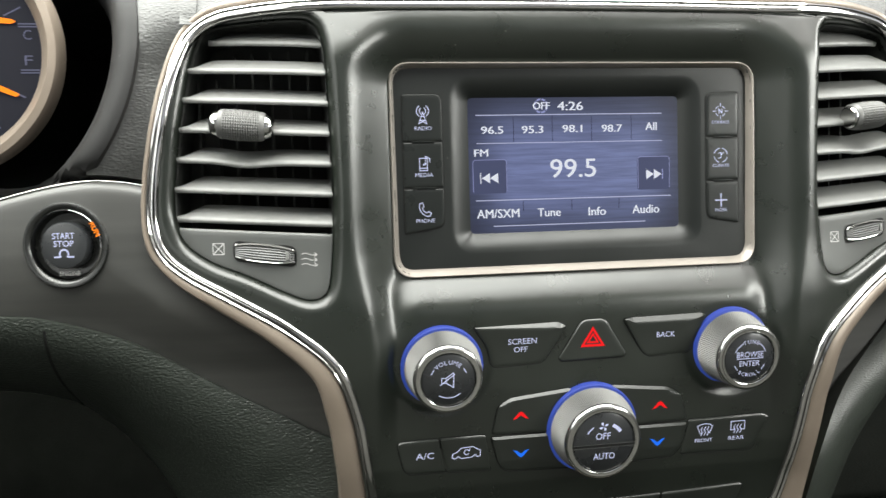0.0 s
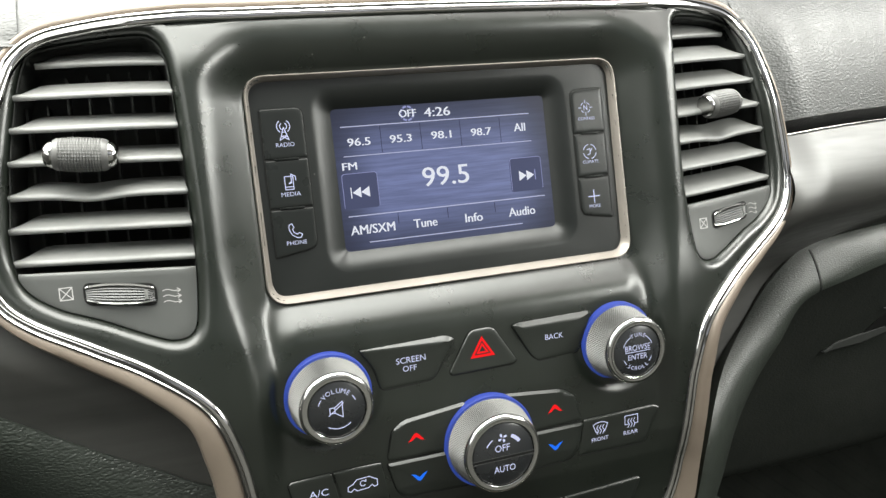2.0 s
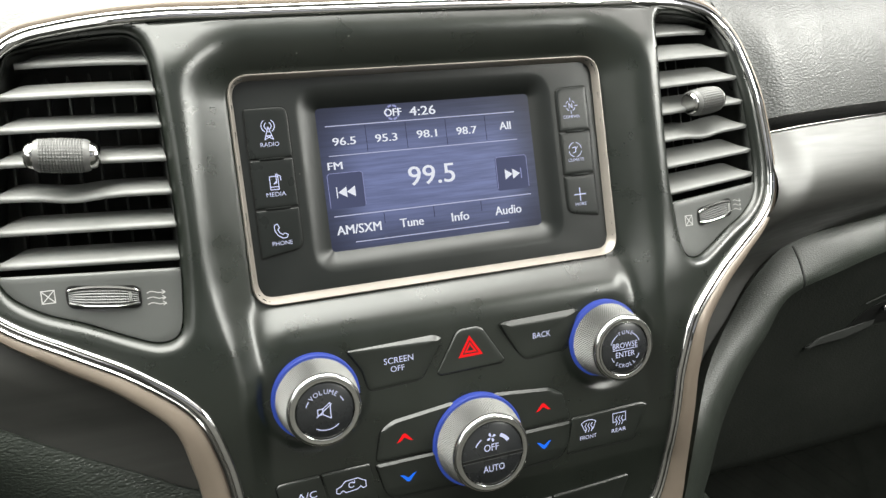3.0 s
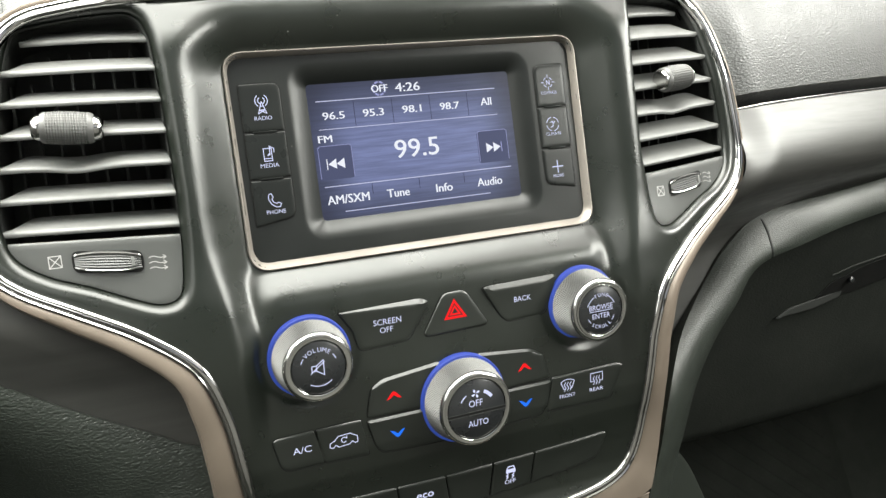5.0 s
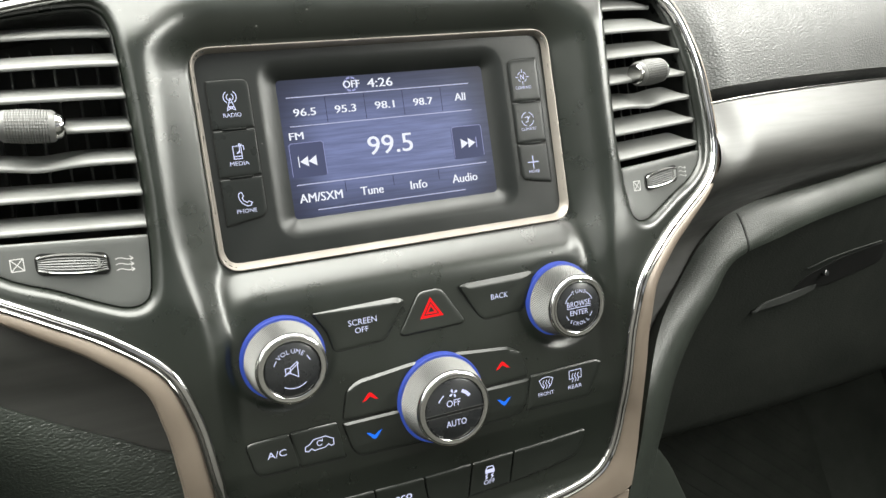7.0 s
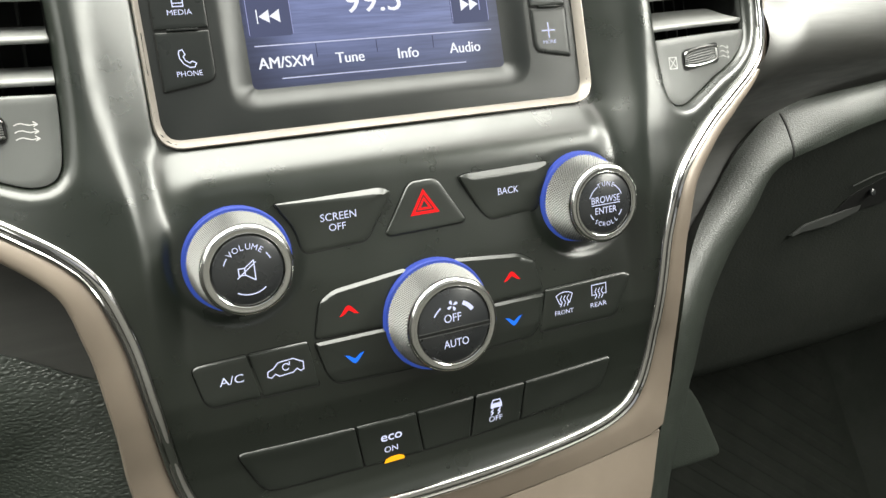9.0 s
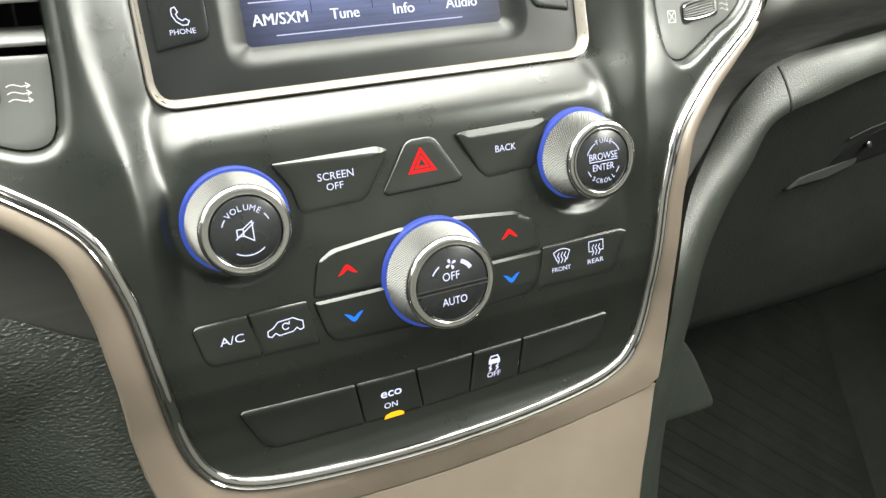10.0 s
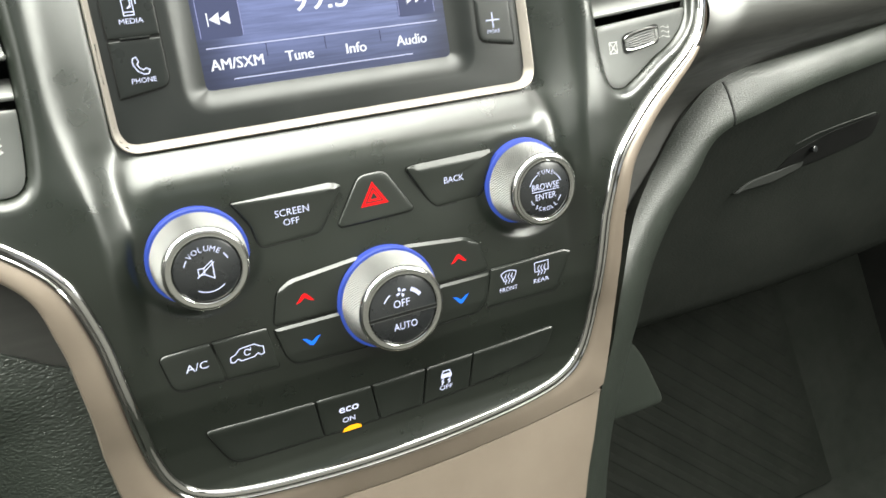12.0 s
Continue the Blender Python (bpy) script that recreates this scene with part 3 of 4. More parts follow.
    for dz in (2.4, 0, -2.4):
        waves.append([(-3.6 + 1.2 * i, dz + 0.5 * math.sin(i * 1.1)) for i in range(6)] + [(3.6, dz - 0.4)])
        waves.append([(2.4, dz + 0.6), (3.6, dz - 0.4), (2.4, dz - 1.0)])
    part("flow_mark", ribbons(waves, 0.38, face, 0.1, (ax_, -39.6 + 0.12 * (abs(ax_) - 156.5))), PRINT, panel)
    return ob


# ---- radio head unit ----
def head_unit():
    ob = thing("radio_head_unit", "black radio unit with a lit colour display and a champagne frame", "car radio", (0, 0, 0))
    zero = lambda x, z: 0.0
    outer = roundrect(-1.0, -1.9, 94.4, 51.8, 10.5, 10)
    def bezel(p):
        w = 1.5 + 1.3 * smooth(-36, -50, p.y)
        return [(0.3, 5.0), (0.15, -3.2), (0.0, -3.7), (-0.25, -4.0), (-0.5, -4.0), (-0.8, -3.6), (-0.8 - 0.5 * w, -1.6), (-0.8 - w, 0.3), (-0.9 - w, 1.2)]

    part("frame", swept(outer, bezel, zero), FRAMEPAINT, ob, "champagne frame round the radio")
    # face, falling back to the display
    a = roundrect(-1.0, -1.6, 92.4, 49.6, 8.8, 10)
    rings = [[(p.x, 0.6, p.y) for p in a]]
    for i in range(11):
        t = i / 10
        path = roundrect(0, lerp(0.4, 0, t), lerp(66.5, 55.6, t), lerp(44.0, 33.8, t), lerp(13, 2.6, t), 10)
        rings.append([(p.x, 0.4 + 5.2 * t ** 1.7, p.y) for p in path])
    part("faceplate", loft(rings, True), GLOSS, ob, sharp=60)
    depth = 5.6
    on = lambda x, z: depth
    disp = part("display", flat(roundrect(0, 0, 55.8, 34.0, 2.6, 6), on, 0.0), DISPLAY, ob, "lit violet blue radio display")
    # lettering on the display
    for text, w, h, x, z in (("OFF", 8.6, 3.6, -17.6, 29.6), ("4:26", 13.4, 4.4, -2.4, 29.4), ("96.5", 11.2, 3.7, -43.3, 17.8), ("95.3", 11.0, 3.7, -22.4, 17.8), ("98.1", 10.4, 3.7, -1.5, 18.0), ("98.7", 10.8, 3.7, 19.7, 17.9), ("All", 6.2, 4.0, 41.0, 18.6), ("FM", 7.0, 3.5, -49.2, 6.5), ("99.5", 24.2, 9.4, -1.4, -2.0), ("AM/SXM", 21.8, 4.4, -41.2, -24.0), ("Tune", 12.0, 4.2, -14.6, -24.1), ("Info", 9.2, 4.3, 11.0, -24.3), ("Audio", 14.6, 4.4, 37.5, -24.0)):
        bm = letters(text, w, h, x - 0.14, z, on, 0.14)
        other = bpy.data.meshes.new("letters")
        heavy = letters(text, w, h, x + 0.14, z, on, 0.16)
        heavy.to_mesh(other)
        heavy.free()
        bm.from_mesh(other)
        bpy.data.meshes.remove(other)
        part("lettering", bm, LCDWHITE, disp)
    part("star_mark", ribbons([arc(3.3, a, a + 26, 3) for a in range(8, 360, 45)], 0.9, on, 0.07, (-17.8, 29.6)), LCDLINE, disp)
    for x0, x1, z, w in ((-51.5, 46.8, 25.2, 0.45), (-51.5, 46.8, 11.2, 0.35), (-52.4, 51.2, -17.3, 0.45), (-43.5, 37.0, -30.3, 0.45)):
        part("rule", ribbons([[(x0, z), (x1, z)]], w, on, 0.08), LCDRULE, disp)
    for x in (-32.3, -12.0, 8.8, 30.2):
        part("divider", ribbons([[(x, 24.6), (x, 11.8)]], 0.3, on, 0.06), LCDDARK, disp)
    for x in (-28.1, -2.5, 22.9):
        part("divider", ribbons([[(x, -17.8), (x, -23.0)]], 0.3, on, 0.06), LCDDARK, disp)
    part("key_field", flat(roundrect(-45.5, -5.4, 9.0, 8.4, 1.4), on, 0.05), LCDKEY, disp)
    part("key_field", flat(roundrect(41.9, -5.6, 8.8, 8.4, 1.4), on, 0.05), LCDKEY, disp)
    for cx, s in ((-45.0, -1), (42.2, 1)):
        part("key_outline", ribbons([[(cx - 8.6, -13), (cx - 8.6, 2.2), (cx - 7.6, 3.0), (cx + 7.6, 3.0), (cx + 8.6, 2.2), (cx + 8.6, -13)]], 0.25, on, 0.07), LCDLINE, disp)
        for k in (0, 1):
            x0 = cx + s * (-4.2 + 4.2 * k)
            part("skip_arrow", flat([(x0, -3.5), (x0 + s * 4.2, -6.1), (x0, -8.7)], on, 0.14), LCDWHITE, disp)
        part("skip_bar", ribbons([[(cx + s * 4.8, -3.6), (cx + s * 4.8, -8.6)]], 0.5, on, 0.14), LCDWHITE if s < 0 else LCDLINE, disp)
    # keys beside the display
    top = lambda x, z: -0.2
    spans = ((35.2, 12.6), (11.8, -9.8), (-10.8, -32.4))
    words = {-1: ("RADIO", "MEDIA", "PHONE"), 1: ("COMPASS", "CLIMATE", "MORE")}
    icons = {
        "RADIO": [[(-2.0, -3.6), (0, 2.2), (2.0, -3.6)], [(-1.4, -1.8), (1.4, -1.8)], [(-1.4, -1.8), (1.8, -3.4)], [(1.4, -1.8), (-1.8, -3.4)], [(-0.8, 0), (0.8, 0)], arc(1.6, 120, 240, 5, 0, 2.6), arc(1.6, -60, 60, 5, 0, 2.6), arc(3.0, 125, 235, 6, 0, 2.6), arc(3.0, -55, 55, 6, 0, 2.6)],
        "MEDIA": [[(-2.2, -3.4), (1.6, -3.4), (1.6, 2.6), (-2.2, 2.6), (-2.2, -3.4)], [(-2.2, -2.2), (1.6, -2.2)], [(-0.4, -0.8), (0.8, -0.4), (0.8, 3.6), (2.8, 2.4), (2.8, 0.6)], [(-0.5, -0.8), (0.6, 0.2)]],
        "PHONE": [[(-2.6, 2.8), (-1.4, 3.2), (-0.6, 1.4), (-1.4, 0.6), (-0.8, -0.8), (0.6, -1.8), (1.6, -1.2), (3.0, -2.0), (2.2, -3.4), (0.4, -3.4), (-1.6, -2.0), (-2.8, 0.2), (-2.9, 1.8), (-2.6, 2.8)]],
        "COMPASS": [arc(2.7, 25, 65, 4), arc(2.7, 115, 155, 4), arc(2.7, 205, 245, 4), arc(2.7, 295, 335, 4), [(0, 2.4), (0, 4.0)], [(0, -2.4), (0, -4.0)], [(2.4, 0), (4.0, 0)], [(-2.4, 0), (-4.0, 0)], [(-0.9, -1.2), (-0.9, 1.2), (0.9, -1.2), (0.9, 1.2)]],
        "CLIMATE": [arc(3.7, 10, 75, 6), arc(3.7, 100, 165, 6), arc(3.7, 190, 255, 6), arc(3.7, 280, 345, 6), [(-1.6, 1.0), (0.2, 1.4), (0.2, -1.2), (-1.4, -1.6)], [(0.2, 0), (1.6, 1.6)]],
        "MORE": [[(-3.3, 0), (3.3, 0)], [(0, -3.3), (0, 3.3)]],
    }
    for side in (-1, 1):
        for (z1, z0), word in zip(spans, words[side]):
            cx = -79.4 if side < 0 else 77.6
            hw = 9.7 if side < 0 else 8.9
            last = z0 < -30
            slant = 3.0 if last else 0.0
            pts = [(cx - hw, z1), (cx + hw, z1), (cx + hw, z0 + (slant if side < 0 else 0)), (cx - hw, z0 + (slant if side > 0 else 0))]
            if side > 0 and z1 > 30:
                pts[0] = (cx - hw, z1 - 0.5)
            rad = [0.6] * 4
            if z1 > 30:
                rad[0 if side > 0 else 1] = 4.0
                rad[1 if side > 0 else 0] = 1.5
            if last:
                rad[2 if side < 0 else 3] = 4.0
            outline = rounded(pts, rad)
            key = part("key", plate(outline, top, 0.35, 0.5, 1.2), GLOSSKEY, ob)
            part("key_gap", swept(outline, [(0.5, 0.5), (0.45, 0.22), (0.0, 0.22)], zero), GAP, key)
            if not last:
                part("key_ridge", box(cx - 0.55 * hw, cx + 0.6 * hw, -0.75, 0.4, z0 - 0.75, z0 - 0.05, bevel=0.25), GLOSSKEY, key)
            icon_x = cx + (0.3 if side < 0 else -1.0)
            zc = {12.6: 24.4 if side < 0 else 25.3, 11.8: 0, -9.8: 1.6 if side < 0 else 2.6, -32.4: -20.6}[z0]
            part("icon", ribbons(icons[word], 0.42 if word != "MORE" else 0.62, top, 0.1, (icon_x, zc)), INK, key)
            wz = {12.6: 18.7 if side < 0 else 19.7, -9.8: -3.9 if side < 0 else -2.6, -32.4: -26.2 if side < 0 else -25.6}[z0]
            width = {"RADIO": 8.4, "MEDIA": 8.9, "PHONE": 9.2, "COMPASS": 9.6, "CLIMATE": 9.2, "MORE": 6.6}[word]
            part("lettering", letters(word, width, 1.9 if side < 0 else 1.6, icon_x, wz, top, 0.1), INK, key)


# ---- controls below the radio ----
def knurled(r0, r1, h0, h1, rows, seg, proud):
    """A grip cut into small diamonds, each with a raised middle."""
    bm = bmesh.new()
    rings = []
    for i in range(rows + 1):
        r, h = lerp(r0, r1, i / rows), lerp(h0, h1, i / rows)
        rings.append([bm.verts.new((r * math.cos(2 * math.pi * (k + 0.5 * (i % 2)) / seg), -h, r * math.sin(2 * math.pi * (k + 0.5 * (i % 2)) / seg))) for k in range(seg)])

    def tip(vs, lift):
        c = sum((v.co for v in vs), Vector()) / len(vs)
        out = Vector((c.x, 0, c.z)).normalized()
        top = bm.verts.new(c + out * lift)
        for p, q in zip(vs, vs[1:] + vs[:1]):
            bm.faces.new((p, q, top))

    for i in range(rows - 1):
        for k in range(seg):
            left = rings[i + 1][k - 1] if i % 2 == 0 else rings[i + 1][k]
            right = rings[i + 1][k] if i % 2 == 0 else rings[i + 1][(k + 1) % seg]
            tip([rings[i][k], right, rings[i + 2][k], left], proud)
    for row, nxt, odd in ((rings[0], rings[1], 0), (rings[-1], rings[-2], rows % 2)):
        for k in range(seg):
            other = nxt[k] if not odd else nxt[(k + 1) % seg]
            bm.faces.new((row[k], row[(k + 1) % seg], other))
    return bm


def knob(name, label, x, z, r_ring, r_base, r_top, height):
    ob = thing(name, label, "control knob", (x, stack(x, z), z), "knobs of the stack", turn=(9, 0, 0))
    part("light_ring", lathe([(r_ring + 0.6, -3), (r_ring + 0.6, 1.0), (r_ring, 1.7), (r_base - 0.3, 1.9)], 72, cap=False), RING, ob, "glowing blue light ring", local=True)
    part("grip", knurled(r_base - 0.3, r_top + 0.6, 1.2, height - 3.0, 18, 92, 0.75), SATIN, ob, "knurled satin silver grip", local=True, sharp=15)
    part("chrome_ring", lathe([(r_top + 0.4, height - 3.3), (r_top + 0.9, height - 2.6), (r_top + 0.9, height - 1.2), (r_top + 0.3, height - 0.2), (r_top - 0.7, height + 0.25), (r_top - 1.0, height + 0.2), (r_top - 2.0, height - 0.05), (r_top - 2.3, height + 0.05), (r_top - 2.6, height - 0.1), (r_top - 2.8, height - 1.2)], 72, cap=False), RIMCHROME, ob, "chrome ring", local=True)
    cap = part("cap", lathe([(r_top - 2.7, height - 1.4), (r_top - 3.0, height - 0.6), (r_top - 3.5, height - 0.25), (1.0, height), (0.01, height)], 72, cap=False), CAPBLACK, ob, "black cap", local=True)
    return ob, cap, (lambda a, b: -height)


def flat_key(name, label, outline, lift_low, lift_high, z_low, z_high, radius=1.5, high=1.8, category="button", group="", bevel=0.28, mat=None, steep=0.9):
    """A key that stands proud along its upper edge and comes flush below."""
    xs, zs = [p[0] for p in outline], [p[1] for p in outline]
    mid = (sum(xs) / len(xs), sum(zs) / len(zs))
    ob = thing(name, label, category, (mid[0], stack(*mid), mid[1]), group)
    face = lambda x, z: stack(x, z) - lerp(lift_low, lift_high, (z - z_low) / (z_high - z_low))
    path = rounded(outline, radius)
    key = part("cap", plate(path, face, bevel, high, 1.5, steep), mat or BUTTON, ob)
    part("gap", swept(path, [(0.5, 0.3), (0.4, -0.08), (0.0, -0.08)], stack), GAP, ob)
    return ob, key, face


CHEVRON = [(-4.1, -2.0), (-1.1, 1.5), (0, 2.1), (1.1, 1.5), (4.1, -2.0), (2.2, -1.5), (0, 0.1), (-2.2, -1.5)]


def outlined(points, big, small, height, at, lift=0.12):
    """A flat outline of a polygon, between two of its sizes."""
    rings = [[(at[0] + x * k, height(at[0] + x * k, at[1] + z * k) - lift, at[1] + z * k) for x, z in points] for k in (big, small)]
    return loft(rings)


def mirrored(points):
    return [(-x, z) for x, z in points][::-1]


def controls():
    # volume, fan and tuning knobs
    ob, cap, face = knob("volume_knob", "silver volume knob with a black lit cap and chrome ring", -74.9, -96.5, 19.6, 18.6, 15.6, 18.5)
    part("lettering", arc_letters("VOLUME", 8.7, 92, 15.5, 2.1, face), INK, cap, local=True)
    part("mark", ribbons([arc(8.8, 142, 158, 3), arc(8.8, 22, 38, 3)], 0.42, face), INK, cap, local=True)
    part("mark", ribbons([arc(8.6, 238, 308, 12)], 0.42, face), INK, cap, local=True)
    part("mute_mark", ribbons([[(-3.4, -1.3), (-3.4, 1.2), (-1.2, 1.2), (2.2, 3.6), (2.2, -3.6), (-1.2, -1.3), (-3.4, -1.3)], [(-1.2, 1.2), (-1.2, -1.3)], [(-4.0, -2.2), (2.8, 2.8)]], 0.42, face), INK, cap, local=True)
    ob, cap, face = knob("tuning_knob", "silver tuning knob with a black lit cap and chrome ring", 75.4, -95.3, 19.8, 18.9, 15.9, 19.2)
    part("lettering", arc_letters("TUNE", 8.6, 88, 16, 1.9, face), INK, cap, local=True)
    part("lettering", arc_letters("SCROLL", 8.6, 270, 14, 1.9, face, low=True), INK, cap, local=True)
    part("lettering", letters("BROWSE", 14.2, 2.9, 0, 2.0, face), INK, cap, local=True)
    part("lettering", letters("ENTER", 10.8, 2.7, 0, -2.6, face), INK, cap, local=True)
    part("mark", ribbons([[(-7, -0.1), (7, -0.1)]], 0.35, face), INK, cap, local=True)
    part("mark", ribbons([arc(8.6, 118, 158, 6), arc(8.6, 22, 60, 6), arc(8.6, 205, 222, 3), arc(8.6, 318, 335, 3)], 0.4, face), INK, cap, local=True)
    ob, cap, face = knob("fan_knob", "large silver fan knob with a black cap split in two keys", 0.3, -132.3, 22.8, 21.8, 18.3, 17.6)
    part("split", ribbons([[(-15.3, -1.6), (15.3, -1.6)]], 1.1, face, 0.05), GAP, cap, local=True)
    part("split_edge", ribbons([[(-15.3, -0.8), (15.3, -0.8)], [(-15.3, -2.4), (15.3, -2.4)]], 0.35, face, 0.2), WHEEL, cap, local=True)
    part("lettering", letters("OFF", 7.4, 3.4, -0.6, 3.4, face), INK, cap, local=True)
    part("lettering", letters("AUTO", 10.8, 3.2, 0.2, -7.0, face), INK, cap, local=True)
    petal = [(0.35, 0.0), (0.9, 0.75), (1.7, 1.0), (2.3, 0.6), (2.35, -0.1), (1.5, -0.25)]
    for k in range(4):
        c, n = math.cos(radians(90 * k + 15)), math.sin(radians(90 * k + 15))
        part("fan_mark", flat([(-0.4 + c * x - n * z, 8.3 + n * x + c * z) for x, z in petal], face, 0.12), INK, cap, local=True)
    part("fan_mark", ribbons([arc(9.8, 148, 125, 4, 0, 0)], 0.6, face), INK, cap, local=True)
    part("fan_mark", ribbons([arc(9.6, 62, 36, 5, 0, 0)], 1.7, face), INK, cap, local=True)

    # upper keys
    pts = [(-59, -78.2), (-16.5, -77.8), (-12.5, -79.8), (-24.5, -97.6), (-50.5, -98.6), (-52.5, -88.5)]
    ob, key, face = flat_key("screen_off_button", "black screen off button with a bright upper edge", pts, 0.1, 2.4, -98, -78, [1, 2, 2, 3, 3, 3], lambda p: lerp(0.2, 2.5, smooth(-60, -50, p.x)))
    part("lettering", letters("SCREEN", 14.4, 2.9, -35.2, -86.1, face), INK, key)
    part("lettering", letters("OFF", 6.8, 2.7, -36.0, -90.2, face), INK, key)
    pts = [(17.2, -78.2), (21, -77.6), (61, -77.2), (53, -97.2), (30, -97.9), (26.5, -94.5)]
    ob, key, face = flat_key("back_button", "black back button with a bright upper edge", pts, 0.1, 2.4, -98, -78, [1.5, 1, 2, 3, 4, 3], lambda p: lerp(0.2, 2.5, smooth(17.5, 23, p.x)))
    part("lettering", letters("BACK", 9.8, 2.8, 39.3, -86.9, face), INK, key)
    pts = [(-4.4, -77.4), (7.4, -77.2), (18.6, -95.6), (17, -97.2), (-15.2, -97.6), (-16.6, -96.0)]
    ob, key, face = flat_key("hazard_button", "black hazard warning button with a red triangle", pts, 0.6, 1.6, -97, -78, [3, 3, 1, 1, 1, 1], 0.9, bevel=0.55, steep=0.75)
    for big, small in ((1.0, 0.66), (0.52, 0.27)):
        part("triangle", outlined([(-6.4, -3.7), (0, 6.5), (6.4, -3.7)], big, small, face, (0.9, -87.3)), RED, key, "red warning triangle")

    # temperature keys on both sides of the fan knob
    for s in (-1, 1):
        up = [(-51.2, -132.0), (-47.6, -118.0), (-41.5, -114.2), (-10, -111.0), (-12, -132.6), (-24, -132.6)]
        dn = [(-51.4, -133.4), (-12, -133.4), (-12, -152.5), (-30, -152.0), (-44.5, -151.4), (-48.0, -147)]
        if s > 0:
            up, dn = mirrored(up), mirrored(dn)
        word = "driver's" if s < 0 else "passenger's"
        ob, key, face = flat_key("temperature_up_button", "black temperature key with a red up arrow", up, 0.3, 1.6, -132, -112, 2.5 if s < 0 else 2.5, 1.4, group="temperature keys")
        part("arrow", flat([(s * 36.4 + x, -123.2 + z) for x, z in CHEVRON], face, 0.12), RED, key, "lit red arrow")
        ob, key, face = flat_key("temperature_down_button", "black temperature key with a blue down arrow", dn, 0.1, 1.4, -151, -133, [1, 1, 1, 1, 4, 4] if s < 0 else [4, 4, 1, 1, 1, 1], 1.2, group="temperature keys")
        part("arrow", flat([(s * 36.4 + (0 if s < 0 else -1.0) + x, -142.6 - z) for x, z in CHEVRON], face, 0.12), BLUE, key, "lit blue arrow")

    # row of climate keys
    ob, key, face = flat_key("air_conditioning_button", "black air conditioning key", [(-98, -132.4), (-78, -131.8), (-74.4, -149.4), (-92.5, -149.2), (-95.2, -146)], 0.1, 1.2, -149, -132, [3, 1, 1, 2, 2], 0.9, steep=0.75)
    part("lettering", letters("A/C", 9.0, 3.2, -84.4, -140.1, face), INK, key)
    ob, key, face = flat_key("recirculation_button", "black air recirculation key with a lit car mark", [(-77.0, -131.8), (-54.4, -131.8), (-51.6, -150.2), (-73.4, -149.6)], 0.1, 1.2, -149, -132, [1, 1, 1, 1], 0.9, steep=0.75)
    car = [(-7, -1.6), (-6.8, 0.4), (-4.6, 1.2), (-2.6, 3.2), (3.4, 3.6), (5.6, 2.2), (7.0, 1.6), (7.0, -1.4), (5.6, -1.8), (4.4, -0.6), (2.8, -1.8), (-2.6, -2.2), (-4.0, -1.0), (-5.6, -2.2), (-7, -1.6)]
    part("car_mark", ribbons([car, arc(1.3, 30, 320, 8, 0.2, 0.9), [(0.6, 2.0), (1.6, 1.5), (1.7, 2.6)]], 0.42, face, 0.12, (-64.0, -140.6)), INK, key)
    ob, key, face = flat_key("defrost_button_pair", "black front and rear defrost keys", [(52.2, -132.2), (93.5, -131.8), (96.6, -133.6), (88, -151.4), (48.6, -150.6)], 0.1, 1.2, -151, -132, [1, 2, 1, 3, 1], 0.9, steep=0.75)
    for kx, word, w in ((61.2, "FRONT", 9.6), (79.4, "REAR", 8.6)):
        part("lettering", letters(word, w, 2.0, kx - 0.4, -143.9, face), INK, key)
        heat = [[(dx - 0.4, -2.4), (dx + 0.5, -0.8), (dx - 0.5, 0.8), (dx + 0.4, 2.2)] for dx in (-1.7, 0, 1.7)]
        if word == "FRONT":
            shape = [[(-4.2, 2.0), (-2.2, 3.0), (0, 3.3), (2.2, 3.0), (4.2, 2.0), (2.6, -1.8), (1.6, -1.9)], [(-4.2, 2.0), (-2.6, -1.8), (-1.6, -1.9)]]
        else:
            shape = [[(-1.9, -1.2), (-3.8, -1.2), (-3.8, 3.4), (3.8, 3.4), (3.8, -1.2), (1.9, -1.2)]]
        part("icon", ribbons(shape + [[(x, z - 0.6) for x, z in h] for h in heat], 0.42, face, 0.12, (kx, -138.2)), INK, key)

    # bottom row of switches
    cuts = [-86.5, -38.8, -12.0, 15.4, 40.2, 86.0]
    names = (("blank_switch", "blank black switch cover"), ("eco_button", "black eco button with a lit amber lamp"), ("blank_switch", "blank black switch cover"), ("stability_button", "black stability control off button"), ("blank_switch", "blank black switch cover"))
    for i, (name, label) in enumerate(names):
        x0, x1 = cuts[i] + (0 if i == 0 else 0.45), cuts[i + 1] - (0 if i == 4 else 0.45)
        lean = 2.6
        zb = lambda x: -191.0 + 6.5 * (x / 86) ** 2 * (1 if x > 0 else 0.25)
        zt = lambda x: -172.4 + 2.2 * (abs(x) / 86) ** 2
        pts = [(x0, zt(x0)), ((x0 + x1) / 2, zt((x0 + x1) / 2)), (x1, zt(x1)), (x1 - (lean if i < 4 else 5) * (x1 > 0) + lean * (x1 < 0), zb(x1)), ((x0 + x1) / 2, zb((x0 + x1) / 2)), (x0 + (lean if i else 9) * (x0 < 0) - lean * (x0 > 0), zb(x0))]
        rad = [3 if i == 0 else 1.0, 0.0, 3 if i == 4 else 1.0, 4 if i == 4 else 0.8, 0.0, 6 if i == 0 else 0.8]
        ob, key, face = flat_key(name, label, pts, 0.4, 1.3, -191, -172, rad, 1.0, "switch", "switch row", bevel=0.4, steep=0.75)
